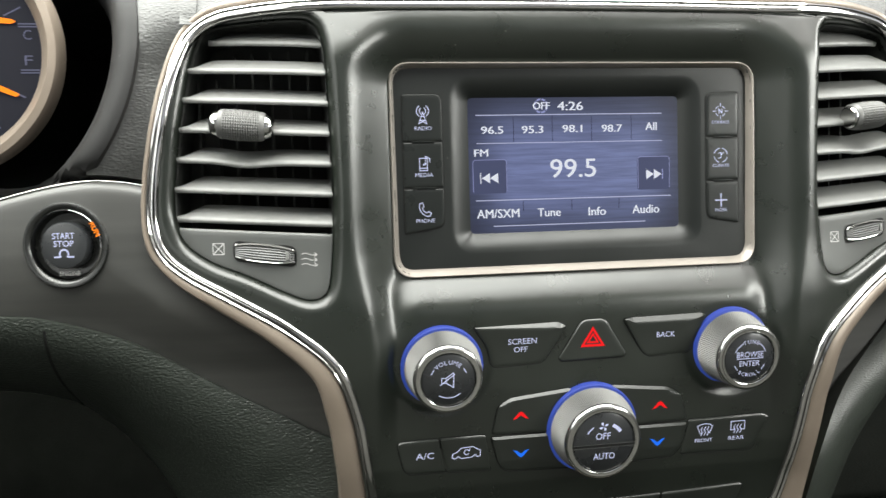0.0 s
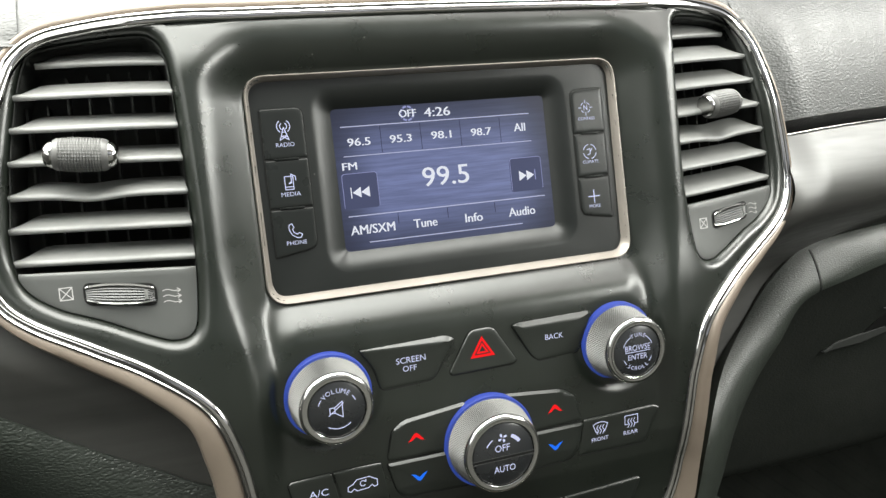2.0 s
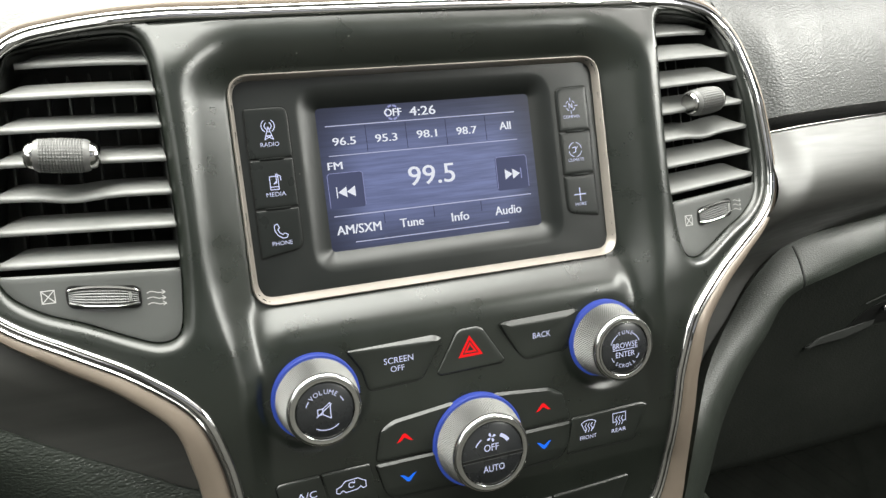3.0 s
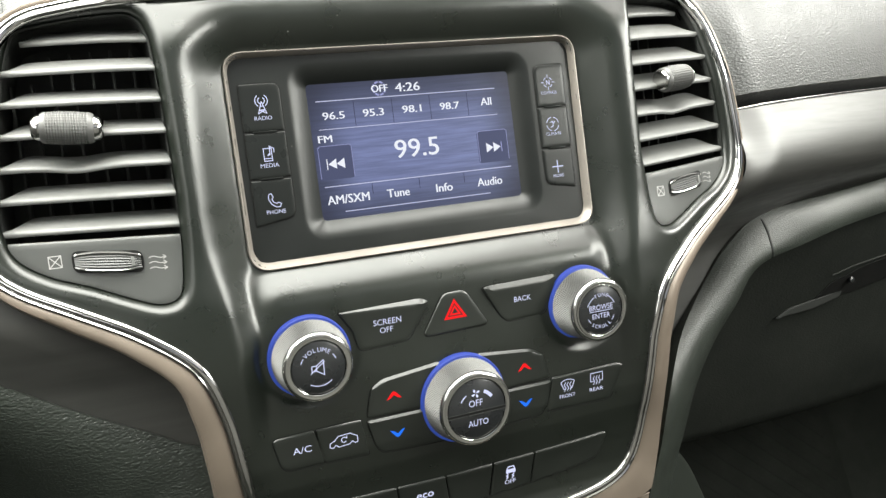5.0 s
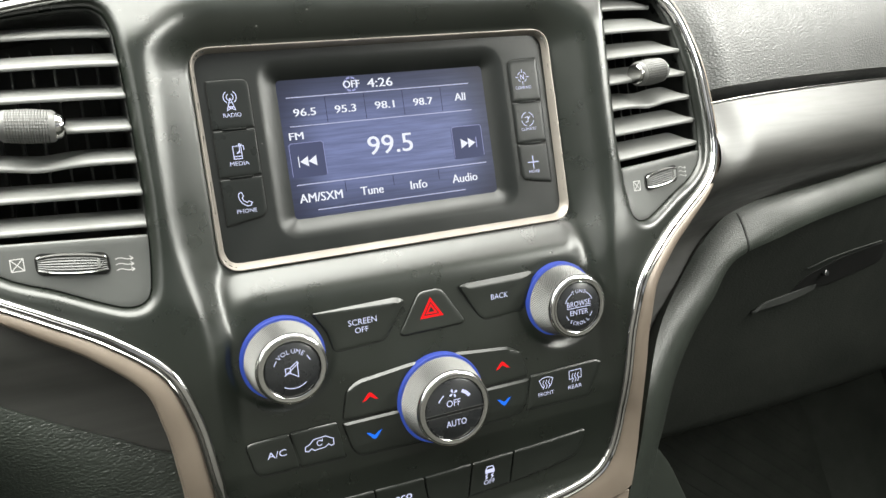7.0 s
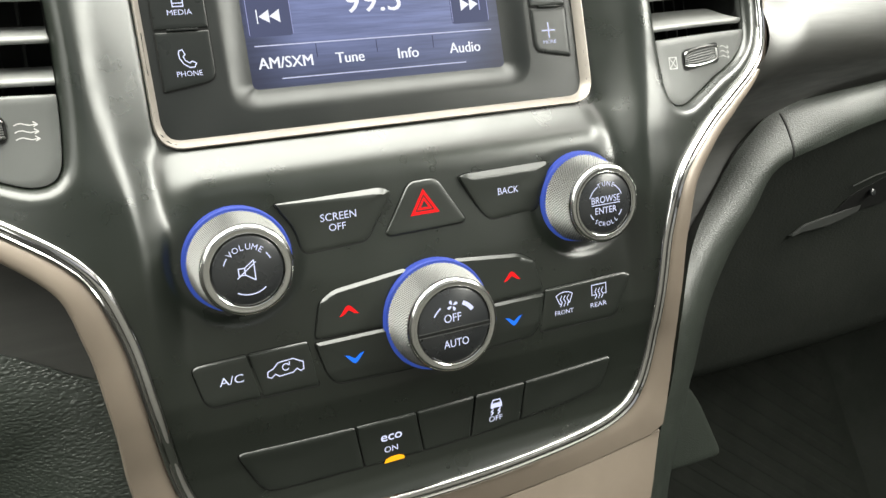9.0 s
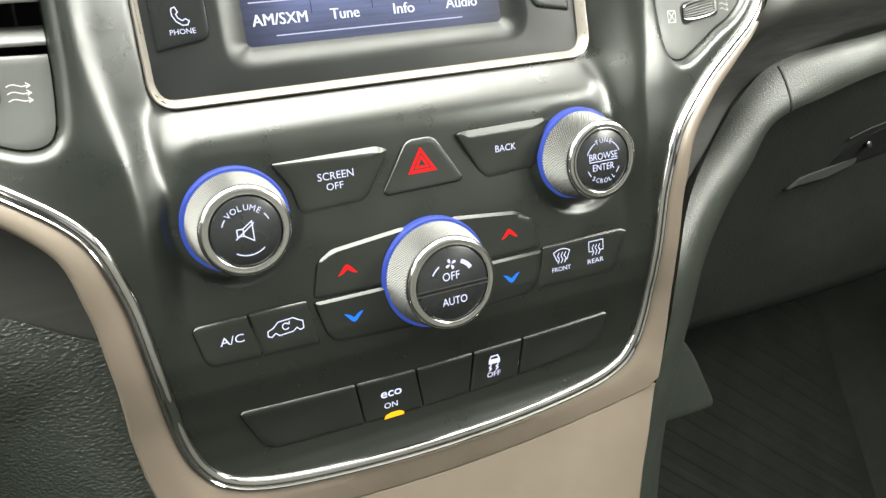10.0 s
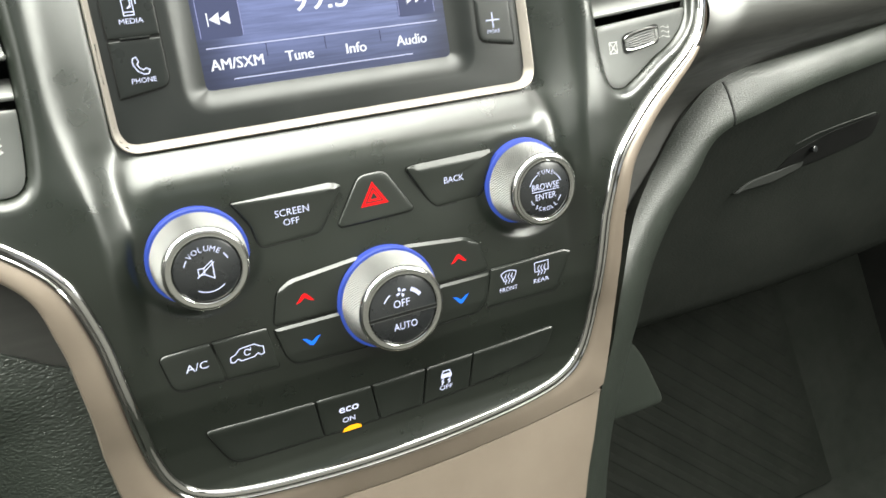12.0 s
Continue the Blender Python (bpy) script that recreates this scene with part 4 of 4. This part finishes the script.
        if name == "eco_button":
            part("lettering", letters("eco", 9.4, 2.8, -23.7, -180.3, face, bold=0.012), INK, key)
            part("lettering", letters("ON", 6.0, 2.6, -24.2, -185.6, face), INK, key)
            part("lamp", flat([(-27.8, -191.6), (-27.0, -190.0), (-24.5, -189.2), (-21.0, -189.2), (-18.8, -190.2), (-18.6, -191.6)], face, 0.25), AMBER, key, "lit amber lamp")
        if name == "stability_button":
            part("lettering", letters("OFF", 6.6, 2.4, 25.2, -185.3, face), INK, key)
            part("car_mark", ribbons([[(-2.6, -0.6), (-2.4, 1.0), (-1.6, 2.8), (1.6, 2.8), (2.4, 1.0), (2.6, -0.6), (-2.6, -0.6)], [(-2.2, 1.0), (2.2, 1.0)], [(-1.8, -0.6), (-1.8, -1.3)], [(1.8, -0.6), (1.8, -1.3)], [(-2.6, -4.0), (-1.6, -3.2), (-2.6, -2.4), (-1.6, -1.8)], [(0.8, -4.0), (1.8, -3.2), (0.8, -2.4), (1.8, -1.8)]], 0.6, face, 0.12, (25.6, -179.4)), INK, key)
            part("car_mark", flat([(-2.2 + 25.6, -179.8), (2.2 + 25.6, -179.8), (2.2 + 25.6, -178.6), (-2.2 + 25.6, -178.6)], face, 0.11), INK, key)


# ---- dashboard on both sides ----
def dash(x):
    """How far the dashboard lies behind the stack's plane, at a distance to the side."""
    return 12 + 0.19 * (abs(x) - 206)


def boundary(z):
    """Where the champagne surround ends, at a height."""
    if z > 66 or z < -200:
        return 186
    return half_width(z) + table([(-150, 15.6), (-110, 14.8), (-85, 13.0), (-58, 10.6), (-40, 8.0), (-20, 7.0), (60, 7.0)], z)


def lookup(profile):
    pts = spline(profile, 120)
    return lambda z: table(sorted((p.x, p.y) for p in pts), z)


def strip(side, profile, cols=70, tuck=8, begin=None, end=745, rows=44):
    """A length of dashboard with one profile of (z, depth), smoothed, along x, that starts behind the surround."""
    out = []
    prof = spline(profile, rows)
    for i in range(cols + 1):
        t = (i / cols) ** 1.8
        row = []
        for p in prof:
            x0 = (begin or boundary(p.x)) - 2
            x = lerp(x0, end, t)
            rise = 7.0 * (1 - math.exp(-max(0, x - 206) / 110)) - 2.5 * math.exp(-max(0, x - 196) / 9) if side > 0 else (-6.0 * math.exp(-max(0, x - 206) / 14) - 6.3 * min(1.9, max(0, (x - 232) / 38)) ** 1.5) * (1 - smooth(8, 45, p.x))
            row.append((side * x, dash(x) + p.y + tuck * (1 - smooth(0, 30, x - x0)) * (1 - smooth(58, 72, p.x)), p.x + 0.012 * (x - 206) + rise))
        out.append(row)
    return loft(out, False)


HOOD = (-312, 68)
START = (-249.4, -32.5)
PADS = {
    -1: [(-0.5, 10), (0.1, 2), (2.5, -2), (14, -4.5), (40, -4), (66, 0), (88, 9), (108, 30), (122, 70), (132, 150), (138, 320), (140, 660)],
    1: [(2.6, 10), (3.0, 3), (4.2, -1), (8, -3.6), (14, -4.5), (40, -4), (66, 0), (88, 9), (108, 30), (122, 70), (132, 150), (138, 320), (140, 660)],
}


def dash_side(side):
    word = "driver's" if side < 0 else "passenger's"
    ob = thing("dashboard", f"grey grained vinyl dashboard pad on the {word} side", "dashboard", (side * 300, 40, 30), kind="structure")
    off = -3.5 if side < 0 else 0
    bm = strip(side, PADS[side], 160 if side < 0 else 90, rows=70 if side < 0 else 44)
    if side < 0:
        def in_hood(f):
            c = f.calc_center_median()
            return math.hypot(c.x - HOOD[0], c.z - HOOD[1]) < 97 and c.y < 190
        bmesh.ops.delete(bm, geom=[f for f in bm.faces if in_hood(f)], context="FACES")
    part("upper_pad", bm, PAD, ob)
    trim = [(1.5 + off, 6), (1.8 + off, 0.5), (0.6 + off, -1.6), (-6, -4.5), (-18, -9.5), (-30, -12.8), (-41, -12.6), (-50, -7), (-58, 4), (-66, 17), (-75, 27), (-86, 33), (-110, 34), (-150, 34)]
    if side < 0:
        trim = [(1.5 + off, 6), (1.8 + off, 0.5), (0.6 + off, -1.6), (-8, -4), (-30, -5), (-52, -3), (-66, 1), (-80, 6), (-98, 11), (-150, 17)]
    bm = strip(side, trim, 260 if side < 0 else 70, 2 if side < 0 else 4, rows=110 if side < 0 else 44)
    if side < 0:
        bmesh.ops.delete(bm, geom=[f for f in bm.faces if math.hypot(f.calc_center_median().x - START[0], f.calc_center_median().z - START[1]) < 18.4], context="FACES")
        edge = [(112, -220), (122, -152), (140, -134), (180, -109), (221, -82), (259, -69), (281, -66), (700, -60)]
        bmesh.ops.delete(bm, geom=[f for f in bm.faces if f.calc_center_median().z < table(edge, -f.calc_center_median().x) - 18], context="FACES")
    else:
        edge = [(142, -170), (168, -134), (198, -108), (223, -86), (253, -68.5), (292, -61.5), (350, -57), (480, -46), (700, -34)]
        bmesh.ops.delete(bm, geom=[f for f in bm.faces if f.calc_center_median().z < table(edge, f.calc_center_median().x) - 16], context="FACES")
    part("trim_panel", bm, TRIM, ob, "dark brushed trim panel")
    part("accent_line", strip(side, [(2.2 + off, 3), (2.3 + off, -0.6), (2.0 + off, -1.6), (1.4 + off, -1.8), (0.9 + off, -1.4)], 50, tuck=6), RIMDARK, ob, "thin smoked chrome accent line")
    return ob


def dash_top():
    ob = thing("dashboard", "grey grained vinyl dashboard top above the centre stack", "dashboard", (0, 60, 110), kind="structure")
    prof = spline([(70, 10.5), (80, 14), (88, 18.6), (98, 27.5), (108, 40), (122, 80), (132, 160), (138, 330), (140, 665)], 40)
    part("upper_pad", loft([[(lerp(-192, 192, i / 40), p.y, p.x) for p in prof] for i in range(41)], False), PAD, ob)


def curved_pad(name, label, outer, inner, bulge, mat, at, back=60, n=240, seam=None, power=2.4):
    ob = thing(name, label, "dashboard panel", at, kind="structure")
    a, b = spline(outer, n), spline(inner, n)

    def across(p, q, t):
        c = p.lerp(q, t)
        c.y -= bulge * (1 - abs(2 * t - 1) ** power)
        return c

    rows = []
    for p, q in zip(a, b):
        rows.append([p + Vector((0, 14, 0))] + [across(p, q, i / 14) for i in range(15)] + [q + Vector((0, 6, -0.5)), q + Vector((0, back, -2))])
    part("pad", loft(rows, False), mat, ob)
    if seam:
        strip_rows = []
        for i in range(2, 25):
            line = [across(p, q, i / 24) for p, q in zip(a, b)]
            k = next(j for j in range(n - 1) if (line[j].x - seam) * (line[j + 1].x - seam) <= 0)
            c = line[k].lerp(line[k + 1], (seam - line[k].x) / (line[k + 1].x - line[k].x))
            strip_rows.append([c + Vector((-1.0, 0.3, 0)), c + Vector((-0.65, -0.3, 0)), c + Vector((0.65, -0.3, 0)), c + Vector((1.0, 0.3, 0))])
        part("seam", loft(strip_rows, False), GAP, ob)
    return ob


def passenger_side():
    outer = [(700, 100, -34), (480, 70, -49), (350, 50, -59.5), (292, 46, -63.5), (253, 46, -68.5), (223, 45, -86), (198, 42, -108), (168, 30, -134), (141, 12, -165), (128, 9, -195), (116, 9, -222), (96, 9, -279), (80, 9, -335)]
    inner = [(700, 92, -66), (480, 62, -73), (345, 43, -83), (284, 39, -92.5), (242, 38, -102), (220, 38, -124), (200, 38, -144), (182, 38, -169), (168, 38, -198), (160, 38, -214), (140, 38, -262), (124, 38, -330)]
    curved_pad("lower_pad", "dark grained vinyl pad round the glove box", outer, inner, 4, PADLOW, (258, 48, -80), seam=254)
    # glove box door set back under the pad
    box_ob = thing("glove_box", "closed dark grained glove box with a recessed latch", "glove box", (360, 100, -160), kind="")
    def door_y(x, z):
        return 64 + 0.52 * (-100 - z) + 0.05 * (x - 300) + 1.5 * math.cos((z + 150) / 22)

    rows = []
    for i in range(25):
        t = i / 24
        row = []
        for j in range(41):
            x = lerp(160, 700, j / 40)
            z = lerp(table([(165, -205), (180, -165), (198, -138), (225, -112), (250, -96), (300, -86), (345, -78), (480, -66), (700, -60)], x), -250 - 14 * math.sin(math.pi * j / 40), t)
            row.append((x, door_y(x, z) + 30 * smooth(0.93, 1.0, t), z))
        rows.append(row)
    part("door", loft(rows, False), PADDARK, box_ob)
    # latch: a dark plate painted as the scoop's shade, with a pale lower lip
    cup = [(334, -147), (352, -132), (386, -123), (440, -117), (440, -135), (386, -144)]
    part("latch_recess_shade", plate(rounded(cup, 6), lambda x, z: door_y(x, z) - 0.8, 0.3, 0.3, 2), GAP, box_ob)
    lip = rounded([(299, -152), (312, -146), (337, -143.5), (368, -140), (366, -146), (337, -151)], [1, 3, 0, 2, 3, 0])
    part("latch_lip", plate(lip, lambda x, z: door_y(x, z) - 3.0 + 0.25 * (z + 150), 0.6, 1.2, 2.5), LIP, box_ob, "grey latch lip")
    # raised paler strip that carries the highlight on the scoop's upper lip
    part("latch_edge", swept([(348, -126), (368, -121.5), (394, -118.6), (428, -116)], [(-0.7, -2), (0, -3), (0.7, -2)], door_y, closed=False), LIP, box_ob)
    lock = lathe([(2.4, 0), (2.4, 3.0), (1.9, 3.4), (0.01, 3.4)], 24, cap=False)
    bmesh.ops.translate(lock, verts=lock.verts, vec=(371, door_y(371, -133) - 1, -133))
    part("latch_lock", lock, CAPBLACK, box_ob, "small black lock")


def driver_side():
    outer = [(-700, 95, -60), (-420, 45, -64), (-330, 28, -64), (-281, 20, -66), (-259, 18, -69), (-221, 17, -82), (-180, 16, -106), (-140, 12, -128), (-122, 10, -145), (-112, 9, -220), (-104, 9, -330)]
    inner = [(-700, 170, -110), (-420, 115, -112), (-330, 95, -114), (-285, 88, -118), (-258, 84, -128), (-228, 78, -156), (-207, 74, -192), (-192, 70, -230), (-178, 68, -272), (-165, 66, -318), (-150, 64, -360)]
    curved_pad("knee_bolster", "dark grained vinyl knee panel under the steering column", outer, inner, 18, KNEE, (-240, 20, -100), back=160, seam=-262, power=2.0)
    # start button in a round well of the trim
    x, z = START
    y = dash(x) - 5.4
    sb = thing("start_button", "black engine start button in a round chrome edged well", "start button", (x, y, z), turn=(0, 0, -10.8))
    part("well", lathe([(20.6, -0.8), (20.0, 0.2), (18.8, 0.3), (17.4, -0.4), (16.2, -2.6), (15.0, -6.0), (10, -6.4)], 64), WELL, sb, local=True)
    part("well_edge", lathe([(17.0, -0.9), (16.7, -0.7), (16.2, -1.6), (15.8, -3.2)], 64, cap=False), CHROME, sb, local=True)
    bt = part("button", lathe([(11.2, -6), (11.2, -0.2), (10.7, 0.9), (9.6, 1.2), (0.01, 1.0)], 48, cap=False), CAPBLACK, sb, local=True)
    on = lambda a, b: -1.2
    part("lettering", letters("START", 10.6, 2.9, 0, 4.6, on, bold=0.015), INK, bt, local=True)
    part("lettering", letters("STOP", 9.6, 2.9, 0, 0.9, on, bold=0.015), INK, bt, local=True)
    part("engine_mark", ribbons([[(-4.6, -5.4), (-2.2, -5.4)], arc(2.1, 220, -40, 8, 0, -4.0), [(2.2, -5.4), (4.6, -5.4)]], 0.8, on), INK, bt, local=True)
    part("lettering", letters("ENGINE", 9.6, 2.2, 0.8, -13.4, lambda a, b: 2.0), PRINT, sb, local=True)
    part("run_mark", letters("RUN", 7.2, 3.0, 14.6, 7.4, lambda a, b: 0.6, turn=-66, bold=0.03), AMBERTEXT, sb, local=True)
    # instrument dial in its hood
    hx, hz = HOOD
    cl = thing("instrument_dial", "round lit gauge in a champagne ring under a dark hood", "instrument cluster", (-320.5, 55, 66))
    pad_at = lookup(PADS[-1])
    rim = [Vector((hx + 86 * math.cos(2 * math.pi * i / 120), hz + 86 * math.sin(2 * math.pi * i / 120))) for i in range(120)]
    brow = lambda x, z: min(dash(x) + pad_at(z - 0.012 * (abs(x) - 206)), 80)
    # the pad's roll into the hood, its shade put in as near-black colour
    part("hood_lip", swept(rim, [(15.5, 1.0), (14.5, -1.0), (12, -1.5), (9, -0.6), (6, 1.0), (3.8, 3.2), (2.0, 6.2), (0.8, 10.0), (0.0, 15.0)], brow, follow=True), HOODBLACK, cl)
    part("hood", swept(rim, [(0.1, 14.6), (-1.5, 22), (-5, 36), (-10, 64), (-16, 100)], brow, follow=True), HOODBLACK, cl)
    part("ring", lathe([(64.4, -8), (64, 2), (62.6, 4.6), (59, 5.2), (55.4, 1), (53.2, -5), (52.6, -9)], 96, cap=False), CHAMPAGNE, cl, "champagne ring", local=True)
    part("dial", lathe([(54, -8), (0.01, -8)], 96, cap=False), DIAL, cl, "dark blue dial face", local=True)
    on = lambda a, b: 8
    ticks = []
    for i in (0, 3, 6, 9, 16, 19, 22, 25):
        a = radians(-100 + i * 8)
        r0 = 43 if i % 2 else 40
        ticks.append([(r0 * math.cos(a), r0 * math.sin(a)), (49 * math.cos(a), 49 * math.sin(a))])
    part("ticks", ribbons(ticks, 0.8, on, 0.3), DIALINK, cl, local=True)
    for w, zz in (("C", 5.0), ("F", -8.0)):
        part("lettering", letters(w, 4.0, 5.0, 46.0, zz + 4, on, 0.3), DIALINK, cl, local=True)
        part("rule", ribbons([[(42, zz + 9.6), (51, zz + 9.6)], [(42, zz + 8.2), (51, zz + 8.2)]] if w == "C" else [[(42, zz - 1.0), (51, zz - 1.0)], [(42, zz - 2.4), (51, zz - 2.4)]], 0.7, on, 0.3), DIALINK, cl, local=True)
    for z0, z1 in ((13.0, 15.6), (-15, -21.6)):
        part("needle", flat([(12, z0 + 8), (39, z1 + 1.2), (41, z1), (39, z1 - 1.2), (12, z0 + 3)], on, 1.2), ORANGE, cl, "orange needle", local=True)
    # rim of the steering wheel


# ---- the rest of the cabin ----
def cabin():
    def slab(name, label, corners, mat, thick=0.02, cat="car interior"):
        a = [Vector(c) for c in corners]
        n = (a[1] - a[0]).cross(a[2] - a[0]).normalized() * thick
        bm = loft([a, [p + n for p in a]], True, True, True)
        bmesh.ops.recalc_face_normals(bm, faces=bm.faces)
        ob = new(name, finish(bm, mat, name))
        return tagged(ob, label, cat, kind="structure")

    # unseen headliner, with an opening added to let sky light on to the fascia
    rim = lambda z: [[(x, y, z) for x, y in ((-a, b), (a, b), (a, c), (-a, c))] for a, b, c in ((0.66, -0.35, -2.4), (0.42, -0.72, -1.45))]
    outer, hole = rim(1.44)
    outer_top, hole_top = rim(1.47)
    tagged(new("cabin_roof", finish(loft([outer, hole, hole_top, outer_top, outer], True), LINER, "cabin_roof")), "pale grey fabric headliner, unseen, with an opening added for sky light", "car interior", kind="structure")
    for s, w in ((-1, "driver's"), (1, "passenger's")):
        slab("cabin_side_lower", f"dark vinyl door lining on the {w} side", [(s * 0.74, 0.7, 0.2), (s * 0.74, -2.4, 0.2), (s * 0.76, -2.4, 1.02), (s * 0.76, 0.7, 1.02)], CLOTH)
        slab("cabin_side_upper", f"pale roof rail on the {w} side", [(s * 0.74, 0.1, 1.32), (s * 0.74, -2.4, 1.32), (s * 0.66, -2.4, 1.42), (s * 0.66, -0.3, 1.42)], LINER)
        slab("cabin_pillar", f"dark door pillar on the {w} side", [(s * 0.76, -0.95, 0.95), (s * 0.76, -1.15, 0.95), (s * 0.74, -1.15, 1.34), (s * 0.74, -0.95, 1.34)], CLOTH)
    slab("cabin_back", "dark vinyl wall behind the seats", [(-0.76, -2.42, 0.2), (0.76, -2.42, 0.2), (0.76, -2.42, 1.2), (-0.76, -2.42, 1.2)], CLOTH)
    # unseen wall where the seats would be, paled to bounce light on to the stack
    slab("cabin_seat_wall", "unseen grey wall in place of the front seats, brightening reflections", [(-0.74, -0.82, 0.22), (0.74, -0.82, 0.22), (0.74, -0.90, 0.98), (-0.74, -0.90, 0.98)], BOUNCEWALL)
    slab("floor", "black carpet floor of the footwell", [(-0.74, -2.4, 0.22), (0.74, -2.4, 0.22), (0.74, 0.75, 0.22), (-0.74, 0.75, 0.22)], CARPET)
    slab("bulkhead", "black carpet wall behind the footwells", [(-0.74, 0.08, 0.22), (0.74, 0.08, 0.22), (0.74, 0.50, 0.80), (-0.74, 0.50, 0.80)], CARPET)
    # console sides under the stack
    side = thing("console_side", "grey plastic console side beside the footwell", "console", (150, 60, -240))
    edge = [(120, 12, -200), (113.5, 10, -219), (105.5, 10, -243), (94, 9, -280), (77, 6, -345)]
    back = [(165, 50, -205), (158, 50, -235), (150, 50, -255), (138, 48, -272), (126, 46, -345)]
    rows = []
    for p, q in zip(spline(edge, 24), spline(back, 24)):
        rows.append([p, p.lerp(q, 0.25) + Vector((1, -4, 0)), p.lerp(q, 0.6) + Vector((2, -5, 0)), q, q + Vector((4, 60, 0)), q + Vector((10, 260, 0))])
    part("panel", loft(rows, False), PADLOW, side)
    shin = rounded([(150, -207), (171, -215), (183, -230), (204, -270), (178, -266), (150, -261)], [2, 6, 10, 8, 4, 2])
    part("side_flap", plate(shin, lambda x, z: 46 + 0.28 * (x - 150) - 0.12 * (z + 220), 1.0, 1.0, 6), PADLOW, side)
    left = thing("console_side", "dark console side beside the driver's footwell", "console", (-140, 60, -260))
    part("panel", loft([[(-116, 9, -200), (-104, 9, -345)], [(-150, 60, -200), (-140, 60, -345)], [(-160, 260, -200), (-150, 260, -345)]], False), PADLOW, left)
    # ribbed rubber mat on the sloping front of the passenger's footwell
    mat_ob = thing("floor_mat", "black ribbed rubber mat on the sloping footwell floor", "floor mat", (390, 80, 222), turn=(54.1, 0, 0), world_space=True)
    part("base", box(-190, 190, 10, 460, 19.5, 27, bevel=3), RUBBER, mat_ob, local=True)
    for i in range(26):
        c = -300 + i * 24
        y0, y1 = 24, 446
        pts = [(x, c + 235 - x * 0.9) for x in (-176, 176)]
        (xa, ya), (xb, yb) = pts
        ta, tb = max(0.0, (y1 - ya) / (yb - ya)), min(1.0, (y0 - ya) / (yb - ya))
        if tb - ta < 0.08:
            continue
        a, b = Vector((lerp(xa, xb, ta), lerp(ya, yb, ta), 27)), Vector((lerp(xa, xb, tb), lerp(ya, yb, tb), 27))
        n = Vector((-(b - a).y, (b - a).x, 0)).normalized()
        ring = [(-5.0, -0.6), (-3.6, 0.4), (-2.2, 0.7), (2.2, 0.7), (3.6, 0.4), (5.0, -0.6)]
        part("rib", loft([[p + n * u + Vector((0, 0, v)) for u, v in ring] for p in (a, b)], True, True, True), RUBBER, mat_ob, local=True)


WELL = surface("well_black", (0.006, 0.0065, 0.006), (0.009, 0.0095, 0.009), (0.2, 0.3), bump=0.05)
FRAMEPAINT = surface("champagne_frame", (0.185, 0.167, 0.148), (0.225, 0.203, 0.18), (0.3, 0.4), metal=0.5, bump=0.05)
SATIN_DARK = surface("slider_grey", (0.055, 0.055, 0.053), (0.075, 0.075, 0.073), (0.4, 0.5), metal=0.1, bump=0.1)
WHEEL = surface("wheel_grey", (0.03, 0.031, 0.03), (0.045, 0.046, 0.045), (0.35, 0.45), metal=0.0, bump=0.05)
GLOSSKEY = surface("key_black", (0.006, 0.007, 0.0065), (0.008, 0.009, 0.0085), (0.26, 0.34), grain=3000, bump=0.08, specular=0.2)
RIMCHROME = surface("knob_chrome", (0.42, 0.42, 0.41), (0.50, 0.50, 0.485), (0.12, 0.20), metal=1.0, bump=0)
LCDRULE = glow("display_rule", (0.62, 0.66, 0.9), 1.0)
LCDDARK = glow("display_divider", (0.02, 0.022, 0.06), 1.0)
PADDARK = surface("glove_box_vinyl", (0.009, 0.0105, 0.009), (0.013, 0.0145, 0.0125), (0.6, 0.7), leather=800, bump=0.4, depth=0.0004, specular=0.12)
LIP = surface("latch_grey", (0.02, 0.0215, 0.02), (0.028, 0.0295, 0.028), (0.6, 0.7), bump=0.1, specular=0.1)
HOODBLACK = surface("hood_black", (0.006, 0.006, 0.006), (0.010, 0.010, 0.010), (0.5, 0.6), bump=0.2, specular=0.2)
DIAL = glow("dial_blue", (0.012, 0.014, 0.03), 0.6)
DIALINK = glow("dial_ink", (0.22, 0.23, 0.36), 0.7)
AMBERTEXT = ORANGE

fascia()
lower_console()
air_vent(-1)
air_vent(1)
head_unit()
controls()
dash_side(-1)
dash_side(1)
dash_top()
passenger_side()
driver_side()
cabin()
